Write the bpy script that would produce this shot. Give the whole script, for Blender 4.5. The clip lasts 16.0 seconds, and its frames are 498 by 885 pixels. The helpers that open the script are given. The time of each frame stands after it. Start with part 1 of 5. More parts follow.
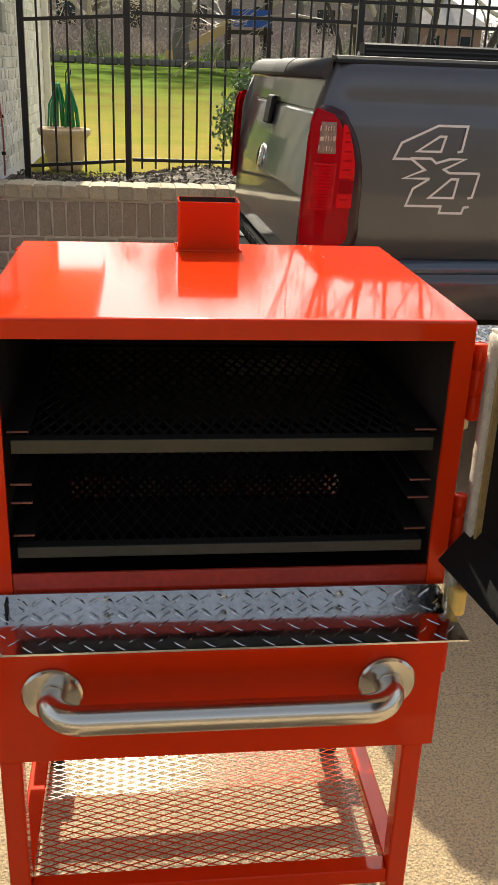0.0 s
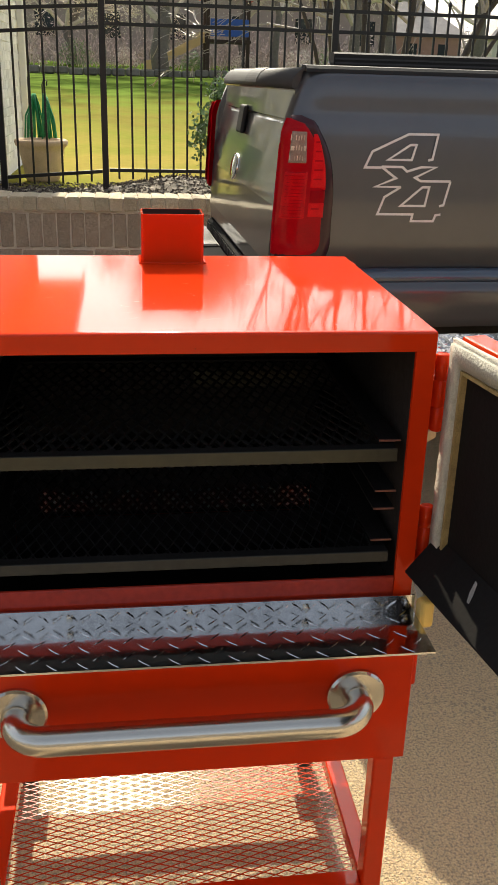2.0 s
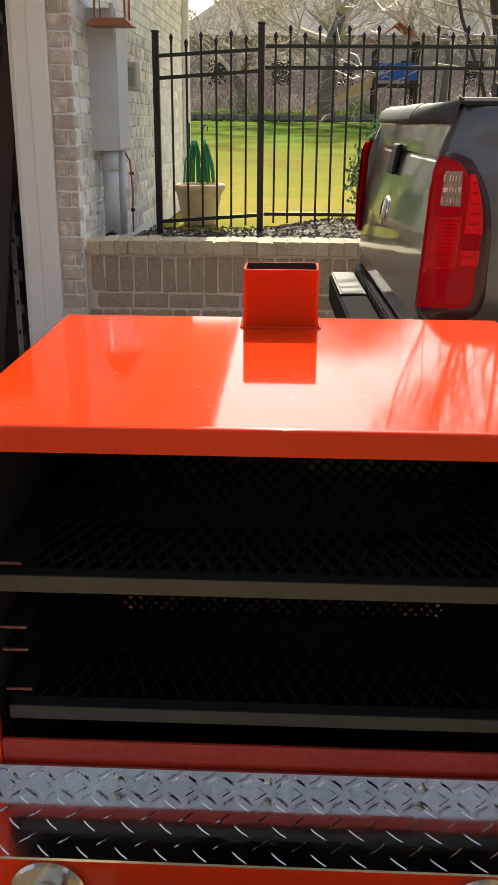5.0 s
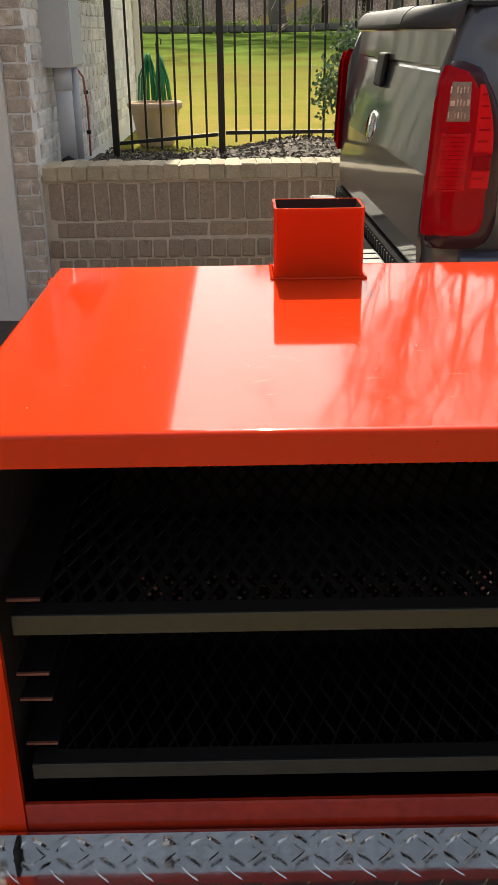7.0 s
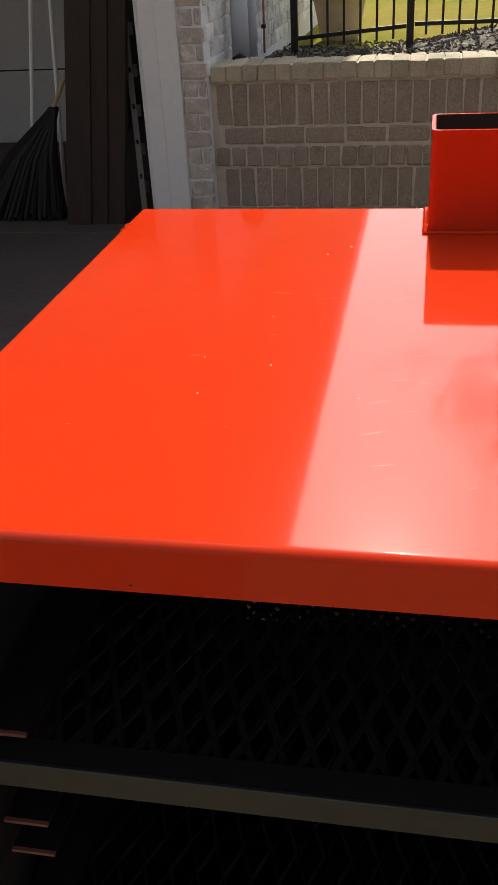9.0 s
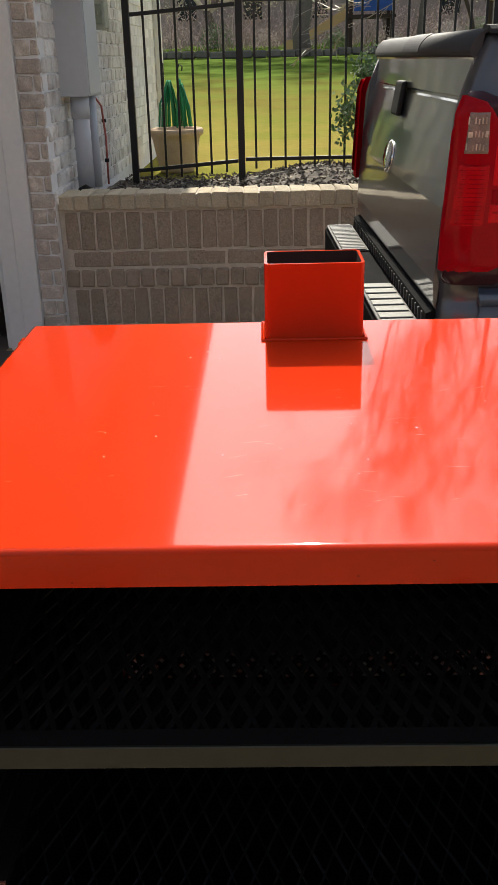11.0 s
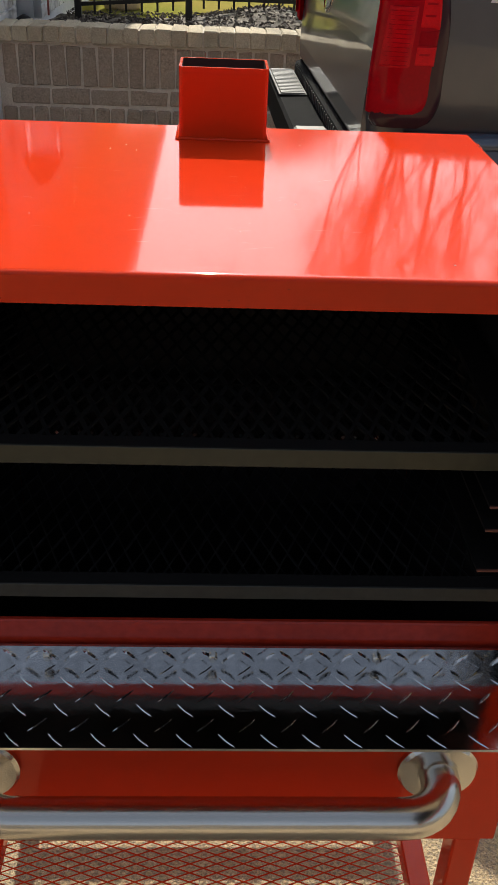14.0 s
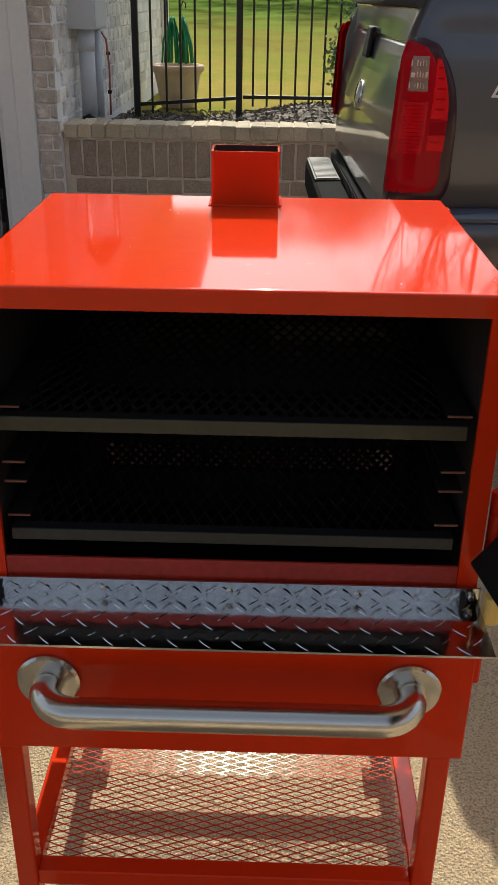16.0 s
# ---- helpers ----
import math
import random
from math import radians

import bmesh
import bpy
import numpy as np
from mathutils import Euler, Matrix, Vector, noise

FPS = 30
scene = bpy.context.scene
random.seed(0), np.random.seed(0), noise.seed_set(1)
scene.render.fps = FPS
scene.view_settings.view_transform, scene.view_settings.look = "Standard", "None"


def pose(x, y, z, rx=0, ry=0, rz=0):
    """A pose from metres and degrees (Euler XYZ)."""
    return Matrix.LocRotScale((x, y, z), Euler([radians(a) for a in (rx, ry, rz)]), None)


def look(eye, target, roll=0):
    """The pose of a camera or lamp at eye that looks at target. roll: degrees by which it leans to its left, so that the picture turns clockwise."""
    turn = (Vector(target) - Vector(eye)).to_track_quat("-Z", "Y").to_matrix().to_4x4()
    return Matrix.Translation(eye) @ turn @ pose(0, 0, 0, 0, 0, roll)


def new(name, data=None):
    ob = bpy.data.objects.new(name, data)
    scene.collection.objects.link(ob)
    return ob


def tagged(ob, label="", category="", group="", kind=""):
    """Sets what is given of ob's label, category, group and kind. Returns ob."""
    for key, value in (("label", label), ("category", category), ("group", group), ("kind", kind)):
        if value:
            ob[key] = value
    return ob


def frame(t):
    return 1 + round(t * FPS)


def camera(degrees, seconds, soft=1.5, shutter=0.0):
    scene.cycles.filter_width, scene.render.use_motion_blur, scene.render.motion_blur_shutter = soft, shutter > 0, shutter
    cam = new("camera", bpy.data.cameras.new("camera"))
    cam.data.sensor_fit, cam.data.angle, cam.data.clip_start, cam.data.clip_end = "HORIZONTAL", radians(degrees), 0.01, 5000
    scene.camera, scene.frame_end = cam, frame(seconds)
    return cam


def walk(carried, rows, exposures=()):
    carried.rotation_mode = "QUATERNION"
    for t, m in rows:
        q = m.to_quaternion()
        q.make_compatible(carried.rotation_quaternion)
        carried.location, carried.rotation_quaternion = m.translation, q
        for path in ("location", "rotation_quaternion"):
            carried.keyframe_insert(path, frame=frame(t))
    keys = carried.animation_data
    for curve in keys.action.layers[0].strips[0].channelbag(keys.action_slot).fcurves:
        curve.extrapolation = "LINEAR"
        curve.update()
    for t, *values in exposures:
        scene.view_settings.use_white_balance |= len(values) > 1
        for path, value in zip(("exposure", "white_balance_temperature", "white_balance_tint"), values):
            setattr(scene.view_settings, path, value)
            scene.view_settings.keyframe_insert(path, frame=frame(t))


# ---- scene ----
cam = camera(30.4, 16.0)
PATH = [
    (0, (-0.405, -1.054, 1.425), (-0.179, 0.784, 0.669), 2.2),
    (0.5, (-0.393, -1.051, 1.425), (-0.155, 0.788, 0.675), 2.1),
    (1, (-0.379, -1.051, 1.425), (-0.129, 0.787, 0.677), 1.9),
    (1.5, (-0.373, -1.047, 1.427), (-0.117, 0.793, 0.685), 1.6),
    (2, (-0.375, -1.045, 1.429), (-0.117, 0.795, 0.69), 1.7),
    (2.5, (-0.368, -1.013, 1.423), (-0.135, 0.839, 0.707), 1.3),
    (3, (-0.347, -0.96, 1.418), (-0.168, 0.912, 0.737), 0.3),
    (3.5, (-0.33, -0.883, 1.416), (-0.254, 1.0, 0.745), 0.9),
    (4, (-0.289, -0.817, 1.411), (-0.343, 1.069, 0.749), 1.2),
    (6.5, (-0.339, -0.707, 1.409), (-0.392, 1.17, 0.72), -0.8),
    (7, (-0.386, -0.581, 1.402), (-0.376, 1.244, 0.584), -0.8),
    (7.5, (-0.386, -0.423, 1.386), (-0.547, 1.382, 0.539), -0.6),
    (8, (-0.366, -0.275, 1.376), (-0.733, 1.473, 0.475), -2.9),
    (8.5, (-0.344, -0.28, 1.372), (-0.684, 1.431, 0.395), -2.2),
    (9, (-0.351, -0.29, 1.367), (-0.711, 1.414, 0.382), -3.4),
    (9.5, (-0.346, -0.331, 1.387), (-0.616, 1.43, 0.479), -1.9),
    (10, (-0.348, -0.418, 1.407), (-0.487, 1.403, 0.591), -1.7),
    (12.5, (-0.342, -0.485, 1.417), (-0.343, 1.363, 0.652), -0.8),
    (13, (-0.327, -0.494, 1.409), (-0.283, 1.281, 0.49), 0.6),
    (13.5, (-0.332, -0.561, 1.385), (-0.215, 1.116, 0.302), 2.4),
    (14, (-0.308, -0.645, 1.395), (-0.224, 1.066, 0.362), 2.5),
    (14.5, (-0.239, -0.813, 1.402), (-0.213, 0.952, 0.462), 1.6),
    (15, (-0.24, -0.893, 1.421), (-0.228, 0.88, 0.495), 1.2),
    (15.5, (-0.258, -0.921, 1.423), (-0.285, 0.861, 0.517), 0.7),
    (16, (-0.264, -0.936, 1.429), (-0.297, 0.86, 0.551), 0.9),
]
EXPOSURE = [(0, 0.64, 6600, 6), (2, 0.66, 6600, 6), (4, 0.72, 6600, 6), (7, 0.54, 6600, 6), (8.5, 0.10, 6300, 8), (10, 0.20, 6200, 8), (12.5, 0.23, 6150, 8), (13.5, 0.13, 6100, 8), (14.5, 0.12, 6050, 7), (16, 0.17, 6100, 7)]
walk(cam, [(t, look(eye, target, roll)) for t, eye, target, roll in PATH], EXPOSURE)

# ---- world, sun ----
SUN_EL, SUN_AZ = radians(41.5), radians(2.0)      # azimuth from +y towards -x
world = bpy.data.worlds.new("sky")
scene.world = world
world.use_nodes = True
wn = world.node_tree
sky = wn.nodes.new("ShaderNodeTexSky")
sky.sky_type = "NISHITA"
sky.sun_disc = False
sky.sun_elevation, sky.sun_rotation = SUN_EL, -SUN_AZ
sky.air_density, sky.dust_density, sky.ozone_density = 1.0, 4.6, 1.0
haze = wn.nodes.new("ShaderNodeHueSaturation")
haze.inputs["Saturation"].default_value = 0.46
wn.links.new(sky.outputs[0], haze.inputs["Color"])
wn.links.new(haze.outputs[0], wn.nodes["Background"].inputs[0])
wn.nodes["Background"].inputs[1].default_value = 0.15
lamp = bpy.data.lights.new("sun", "SUN")
lamp.energy, lamp.angle, lamp.color = 5.0, radians(0.53), (1.0, 0.89, 0.71)
sun_ob = new("sun", lamp)
TO_SUN = Vector((-math.sin(SUN_AZ) * math.cos(SUN_EL), math.cos(SUN_AZ) * math.cos(SUN_EL), math.sin(SUN_EL)))
sun_ob.matrix_world = look((0, 0, 20), Vector((0, 0, 20)) - TO_SUN)


# ---- materials ----
def mat(name, rgb, rough=0.5, metal=0.0, var=0.15, scale=6.0, bump=0.0, bscale=80.0, rand=0.0, coat=0.0,
        second=None, mix=(0.45, 0.6), stretch=(1, 1, 1), island=0.0, spec=0.5, rvar=0.0):
    m = bpy.data.materials.new(name)
    m.use_nodes = True
    nt = m.node_tree
    b = nt.nodes["Principled BSDF"]
    N, L = nt.nodes.new, nt.links.new
    geo = N("ShaderNodeNewGeometry")
    mp = N("ShaderNodeMapping")
    mp.inputs["Scale"].default_value = stretch
    L(geo.outputs["Position"], mp.inputs[0])
    n1 = N("ShaderNodeTexNoise")
    n1.inputs["Scale"].default_value, n1.inputs["Detail"].default_value = scale, 5
    n2 = N("ShaderNodeTexNoise")
    n2.inputs["Scale"].default_value, n2.inputs["Detail"].default_value = scale * 11, 3
    L(mp.outputs[0], n1.inputs[0])
    L(mp.outputs[0], n2.inputs[0])
    add = N("ShaderNodeMath")
    add.operation = "ADD"
    L(n1.outputs[0], add.inputs[0])
    L(n2.outputs[0], add.inputs[1])
    val = N("ShaderNodeMapRange")
    val.inputs[1].default_value, val.inputs[2].default_value = 0.6, 1.4
    val.inputs[3].default_value, val.inputs[4].default_value = 1 - var, 1 + var
    L(add.outputs[0], val.inputs[0])
    fac = val.outputs[0]
    for amount, node, out in ((rand, "ShaderNodeObjectInfo", "Random"), (island, "ShaderNodeNewGeometry", "Random Per Island")):
        if amount:
            src = N(node)
            mr = N("ShaderNodeMapRange")
            mr.inputs[3].default_value, mr.inputs[4].default_value = 1 - amount, 1 + amount
            L(src.outputs[out], mr.inputs[0])
            mul = N("ShaderNodeMath")
            mul.operation = "MULTIPLY"
            L(fac, mul.inputs[0])
            L(mr.outputs[0], mul.inputs[1])
            fac = mul.outputs[0]
    base = None
    if second:
        ramp = N("ShaderNodeMapRange")
        ramp.inputs[1].default_value, ramp.inputs[2].default_value = mix
        L(n1.outputs[0], ramp.inputs[0])
        mx = N("ShaderNodeMix")
        mx.data_type = "RGBA"
        mx.inputs[6].default_value, mx.inputs[7].default_value = (*rgb, 1), (*second, 1)
        L(ramp.outputs[0], mx.inputs[0])
        base = mx.outputs[2]
    sc = N("ShaderNodeVectorMath")
    sc.operation = "SCALE"
    if base:
        L(base, sc.inputs[0])
    else:
        sc.inputs[0].default_value = rgb
    L(fac, sc.inputs["Scale"])
    L(sc.outputs[0], b.inputs["Base Color"])
    b.inputs["Roughness"].default_value, b.inputs["Metallic"].default_value = rough, metal
    b.inputs["Specular IOR Level"].default_value = spec
    if rvar:
        rr = N("ShaderNodeMapRange")
        rr.inputs[1].default_value, rr.inputs[2].default_value = 0.3, 0.7
        rr.inputs[3].default_value, rr.inputs[4].default_value = max(0.01, rough - rvar), rough + rvar
        L(n1.outputs[0], rr.inputs[0])
        L(rr.outputs[0], b.inputs["Roughness"])
    b.inputs["Coat Weight"].default_value = coat
    b.inputs["Coat Roughness"].default_value = 0.03
    if bump:
        n3 = N("ShaderNodeTexNoise")
        n3.inputs["Scale"].default_value, n3.inputs["Detail"].default_value = bscale, 4
        L(mp.outputs[0], n3.inputs[0])
        bp = N("ShaderNodeBump")
        bp.inputs["Strength"].default_value, bp.inputs["Distance"].default_value = bump, 0.01
        L(n3.outputs[0], bp.inputs["Height"])
        L(bp.outputs[0], b.inputs["Normal"])
    return m


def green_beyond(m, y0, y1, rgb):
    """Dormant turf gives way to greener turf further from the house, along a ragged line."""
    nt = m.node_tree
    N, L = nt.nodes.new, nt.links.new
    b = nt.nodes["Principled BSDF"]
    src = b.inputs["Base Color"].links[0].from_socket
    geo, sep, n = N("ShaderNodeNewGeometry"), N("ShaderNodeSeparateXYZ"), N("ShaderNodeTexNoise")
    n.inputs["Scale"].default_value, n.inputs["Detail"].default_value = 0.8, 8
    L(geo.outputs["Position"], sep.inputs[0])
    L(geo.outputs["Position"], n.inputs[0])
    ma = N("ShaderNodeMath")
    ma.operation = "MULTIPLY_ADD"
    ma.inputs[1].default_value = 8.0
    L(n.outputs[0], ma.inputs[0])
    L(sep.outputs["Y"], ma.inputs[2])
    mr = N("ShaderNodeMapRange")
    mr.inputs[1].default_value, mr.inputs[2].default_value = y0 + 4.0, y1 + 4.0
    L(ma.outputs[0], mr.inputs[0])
    # dappled tree shade, mottled into the turf colour as darker and lighter clumps
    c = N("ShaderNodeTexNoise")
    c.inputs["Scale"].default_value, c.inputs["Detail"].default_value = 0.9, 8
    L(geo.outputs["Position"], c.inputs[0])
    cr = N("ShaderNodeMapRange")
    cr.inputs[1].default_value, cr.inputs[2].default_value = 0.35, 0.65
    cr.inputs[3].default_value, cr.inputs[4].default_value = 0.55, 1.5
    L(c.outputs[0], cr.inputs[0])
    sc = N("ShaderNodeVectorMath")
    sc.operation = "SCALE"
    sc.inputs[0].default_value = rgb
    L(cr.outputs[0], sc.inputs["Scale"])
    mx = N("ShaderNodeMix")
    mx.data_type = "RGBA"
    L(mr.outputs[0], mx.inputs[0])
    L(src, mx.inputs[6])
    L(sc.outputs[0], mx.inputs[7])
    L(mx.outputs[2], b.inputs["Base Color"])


def glass(name, rgb=(1, 1, 1), rough=0.0):
    m = bpy.data.materials.new(name)
    m.use_nodes = True
    b = m.node_tree.nodes["Principled BSDF"]
    b.inputs["Base Color"].default_value = (*rgb, 1)
    b.inputs["Transmission Weight"].default_value = 1.0
    b.inputs["Roughness"].default_value = rough
    b.inputs["IOR"].default_value = 1.45
    return m


M_ORANGE = mat("orange_enamel", (0.60, 0.033, 0.005), 0.05, var=0.04, scale=3, bump=0.004, bscale=7, spec=0.15, coat=0.04)
M_ORANGE.node_tree.nodes["Principled BSDF"].inputs["Coat Roughness"].default_value = 0.20
# sill red dimmed: the tread plate's dark reflection is put into the colour
M_SILL = mat("reflection_dark_enamel", (0.33, 0.026, 0.012), 0.22, var=0.25, scale=9, spec=0.4)
M_SHELF = mat("orange_shelf_enamel", (0.50, 0.040, 0.008), 0.14, var=0.05, scale=8, spec=0.4)
M_BLACK = mat("heat_black_paint", (0.016, 0.014, 0.0135), 0.9, var=0.3, scale=12, bump=0.08, bscale=160, spec=0.08)
M_STEEL = mat("bare_steel", (0.062, 0.061, 0.048), 0.5, 0.7, var=0.15, scale=9, bump=0.03, bscale=120, rvar=0.1)
M_LINING = mat("brown_soot_lining", (0.034, 0.028, 0.027), 0.88, var=0.35, scale=9, bump=0.06, bscale=120, spec=0.2)
M_SOOT = mat("flue_soot", (0.05, 0.014, 0.010), 0.8, var=0.3, scale=30)
M_DULLSTEEL = mat("smoked_steel", (0.050, 0.050, 0.046), 0.5, 0.6, var=0.2, scale=9)
M_GRATE = mat("dark_steel_mesh", (0.015, 0.0135, 0.013), 0.75, 0.0, var=0.2, scale=20, spec=0.12)
M_STAINLESS = mat("brushed_stainless", (0.60, 0.575, 0.53), 0.20, 1.0, var=0.05, scale=5, bump=0.02, bscale=300, stretch=(0.05, 1, 1), rvar=0.04)
M_TREAD = mat("bright_tread_plate", (0.60, 0.60, 0.605), 0.13, 1.0, var=0.2, scale=10, bump=0.03, bscale=60, rvar=0.05)
M_GASKET = mat("white_rope_gasket", (0.46, 0.43, 0.36), 0.9, var=0.25, scale=40, bump=0.3, bscale=260)
M_DOORBLACK = mat("sooty_door_black", (0.0075, 0.0065, 0.0065), 0.7, var=0.3, scale=12, bump=0.06, bscale=160, spec=0.2)
M_YELLOW = mat("yellow_plastic", (0.78, 0.55, 0.16), 0.4, var=0.1)
M_CONCRETE = mat("broom_concrete", (0.62, 0.465, 0.268), 0.9, var=0.7, scale=180, bump=1.0, bscale=200, second=(0.24, 0.188, 0.128), mix=(0.44, 0.60))
# concrete in and before the garage, with its shade put into the colour
M_SHADED_CONCRETE = mat("shaded_concrete", (0.095, 0.078, 0.075), 0.8, var=0.25, scale=2.5, bump=0.1)
M_BRICK = mat("tan_brick", (0.41, 0.33, 0.26), 0.92, var=0.5, scale=12, bump=1.0, bscale=36, rand=0.08, second=(0.28, 0.22, 0.17), mix=(0.42, 0.66))
M_MORTAR = mat("grey_mortar", (0.62, 0.555, 0.48), 0.95, var=0.2, scale=20, bump=0.6, bscale=110)
# cap brick's own paler tone, lightened further for the sun on its top
M_CAPBRICK = mat("sunlit_weathered_cap_brick", (0.52, 0.45, 0.33), 0.92, var=0.4, scale=14, bump=1.0, bscale=36, rand=0.13, second=(0.38, 0.325, 0.235), mix=(0.45, 0.7))
M_WBRICK = mat("pale_brick", (0.82, 0.80, 0.77), 0.92, var=0.24, scale=9, bump=0.8, bscale=60, rand=0.20, second=(0.47, 0.43, 0.40), mix=(0.48, 0.68))
M_PIERBRICK = mat("smeared_tan_brick", (0.56, 0.49, 0.43), 0.92, var=0.35, scale=14, bump=1.0, bscale=45, rand=0.14, second=(0.76, 0.72, 0.67), mix=(0.55, 0.72))
M_WMORTAR = mat("pale_mortar", (0.84, 0.84, 0.85), 0.95, var=0.1, scale=20, bump=0.4)
M_TRIM = mat("white_trim_paint", (0.82, 0.81, 0.81), 0.55, var=0.05, scale=3, bump=0.03)
M_ZINC = mat("dull_zinc", (0.36, 0.36, 0.36), 0.45, 0.5, var=0.15, scale=12)
M_GREYBOX = mat("grey_enamel_box", (0.52, 0.55, 0.59), 0.45, var=0.05, scale=3)
M_PVC = mat("grey_pvc_pipe", (0.52, 0.56, 0.62), 0.5, var=0.05)
M_IRON = mat("black_fence_paint", (0.012, 0.012, 0.013), 0.4, var=0.2, scale=10)
M_MULCH = mat("mulch", (0.10, 0.085, 0.07), 0.95, var=0.5, scale=14, bump=1.0, bscale=40, second=(0.25, 0.22, 0.18), mix=(0.5, 0.7))
M_CHIP = mat("mulch_chip", (0.12, 0.10, 0.088), 0.9, var=0.3, scale=30, island=0.6)
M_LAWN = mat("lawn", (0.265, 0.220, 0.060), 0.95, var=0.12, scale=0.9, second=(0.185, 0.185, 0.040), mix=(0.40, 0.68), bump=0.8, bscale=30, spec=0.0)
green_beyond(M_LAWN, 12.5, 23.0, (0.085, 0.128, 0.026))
M_TRUCK = mat("grey_metallic_car_paint", (0.095, 0.098, 0.112), 0.30, 0.55, var=0.05, scale=2, coat=1.0, spec=0.4)
M_TRUCK.node_tree.nodes["Principled BSDF"].inputs["Coat IOR"].default_value = 1.30
M_TRUCK.node_tree.nodes["Principled BSDF"].inputs["Coat Roughness"].default_value = 0.05
M_TRUCK_LOW = mat("lower_blue_grey_paint", (0.06, 0.085, 0.13), 0.3, 0.2, var=0.05, coat=1.0)
M_PLASTIC = mat("black_plastic", (0.015, 0.015, 0.016), 0.6, var=0.15, scale=20, bump=0.05, bscale=200, spec=0.25)
M_BUMPER = mat("matt_black_plastic", (0.010, 0.010, 0.011), 0.9, var=0.2, scale=20, spec=0.05)
M_CAP = mat("grey_plastic_cap", (0.045, 0.045, 0.047), 0.6, var=0.1, scale=8, bump=0.03, bscale=200, spec=0.3)
M_RED = mat("red_lens", (0.36, 0.002, 0.008), 0.08, var=0.15, scale=14, spec=0.12)
M_RED_BRIGHT = mat("red_reflector", (0.66, 0.006, 0.012), 0.15, var=0.2, scale=40, spec=0.15)
M_BRAKE = mat("brake_lens_red", (0.50, 0.004, 0.010), 0.15, var=0.3, scale=40, spec=0.15)
M_RED_DARK = mat("dark_red_lens", (0.30, 0.002, 0.008), 0.12, var=0.1, scale=30, spec=0.08)
M_SMOKE = mat("dark_lens_rim", (0.040, 0.012, 0.019), 0.12, var=0.05, spec=0.3)
M_CLEAR = mat("clear_lens", (0.19, 0.14, 0.115), 0.15, 0.0, var=0.4, scale=45, bump=0.4, bscale=120, spec=0.6, rand=0.3)
M_AMBER = mat("smoky_lens_rib", (0.56, 0.44, 0.34), 0.15, var=0.4, scale=45, rand=0.4)
M_CHROME = mat("chrome", (0.8, 0.8, 0.8), 0.06, 1.0, var=0.02)
M_DECAL = mat("silver_decal", (0.72, 0.70, 0.70), 0.5, 0.0, var=0.04)
M_TYRE = mat("tyre_rubber", (0.02, 0.02, 0.02), 0.8, var=0.2, bump=0.1)
# step pad ribs: lit near copy and shaded far copy of one material
M_SILVERPAD = mat("lit_step_pad", (0.21, 0.215, 0.20), 0.6, 0.0, var=0.1)
M_SHADEPAD = mat("shaded_step_pad", (0.09, 0.092, 0.088), 0.6, 0.0, var=0.1)
M_BARK = mat("bark", (0.15, 0.128, 0.118), 0.9, var=0.3, scale=12, bump=0.5, bscale=60)
M_DARKBARK = mat("dark_bark", (0.06, 0.05, 0.045), 0.9, var=0.3, scale=12, bump=0.5, bscale=60)
# far twigs lightened: distance haze is put into the colour
M_TWIG = mat("haze_pale_twig", (0.56, 0.49, 0.45), 0.9, var=0.2, scale=5, island=0.25)
M_BUD = mat("spring_bud", (0.62, 0.55, 0.42), 0.8, var=0.2, scale=2, island=0.4)
M_LEAF = mat("shrub_leaf", (0.14, 0.22, 0.075), 0.35, var=0.2, scale=4, island=0.4)
M_POT = mat("stone_planter", (0.62, 0.47, 0.34), 0.9, var=0.18, scale=10, bump=0.3)
M_HOSE = mat("green_hose", (0.01, 0.22, 0.09), 0.4, var=0.15, scale=20)
M_COPPER = mat("weathered_copper", (0.30, 0.13, 0.07), 0.5, 0.6, var=0.2, scale=20)
M_WOOD = mat("brown_timber", (0.040, 0.024, 0.020), 0.8, var=0.3, scale=4, stretch=(6, 6, 0.6), bump=0.2)
M_PINE = mat("pale_pine", (0.45, 0.32, 0.18), 0.7, var=0.2, scale=5, stretch=(6, 0.7, 6))
# far roof paled by haze painted into its colour
M_FARROOF = mat("hazed_tan_shingle", (0.42, 0.375, 0.35), 0.95, var=0.2, scale=2, bump=0.2)
M_SHINGLE = mat("grey_shingle", (0.16, 0.145, 0.13), 0.95, var=0.25, scale=4, bump=0.4)
# far siding likewise lightened for haze
M_SIDING = mat("hazed_brown_siding", (0.34, 0.27, 0.265), 0.9, var=0.1, scale=2)
M_PANEL = mat("grey_white_panel", (0.50, 0.49, 0.48), 0.7, var=0.08)
# even dark tone for the garage walls and ceiling
M_DARKWALL = mat("dark_garage_wall", (0.10, 0.085, 0.08), 0.9, var=0.25, scale=2)
M_STONE = mat("edging_stone", (0.15, 0.137, 0.125), 0.95, var=0.3, scale=6, bump=0.4, rand=0.25)
M_SLIDE = mat("wooden_slide", (0.52, 0.36, 0.17), 0.5, var=0.1)
M_BLUE = mat("blue_tarp", (0.02, 0.09, 0.42), 0.6, var=0.15)
M_REDTARP = mat("red_tarp", (0.50, 0.09, 0.06), 0.7, var=0.15)
M_GLASS = glass("lantern_glass")
M_WINDOW = mat("dark_window_glass", (0.02, 0.025, 0.03), 0.05, var=0.05)


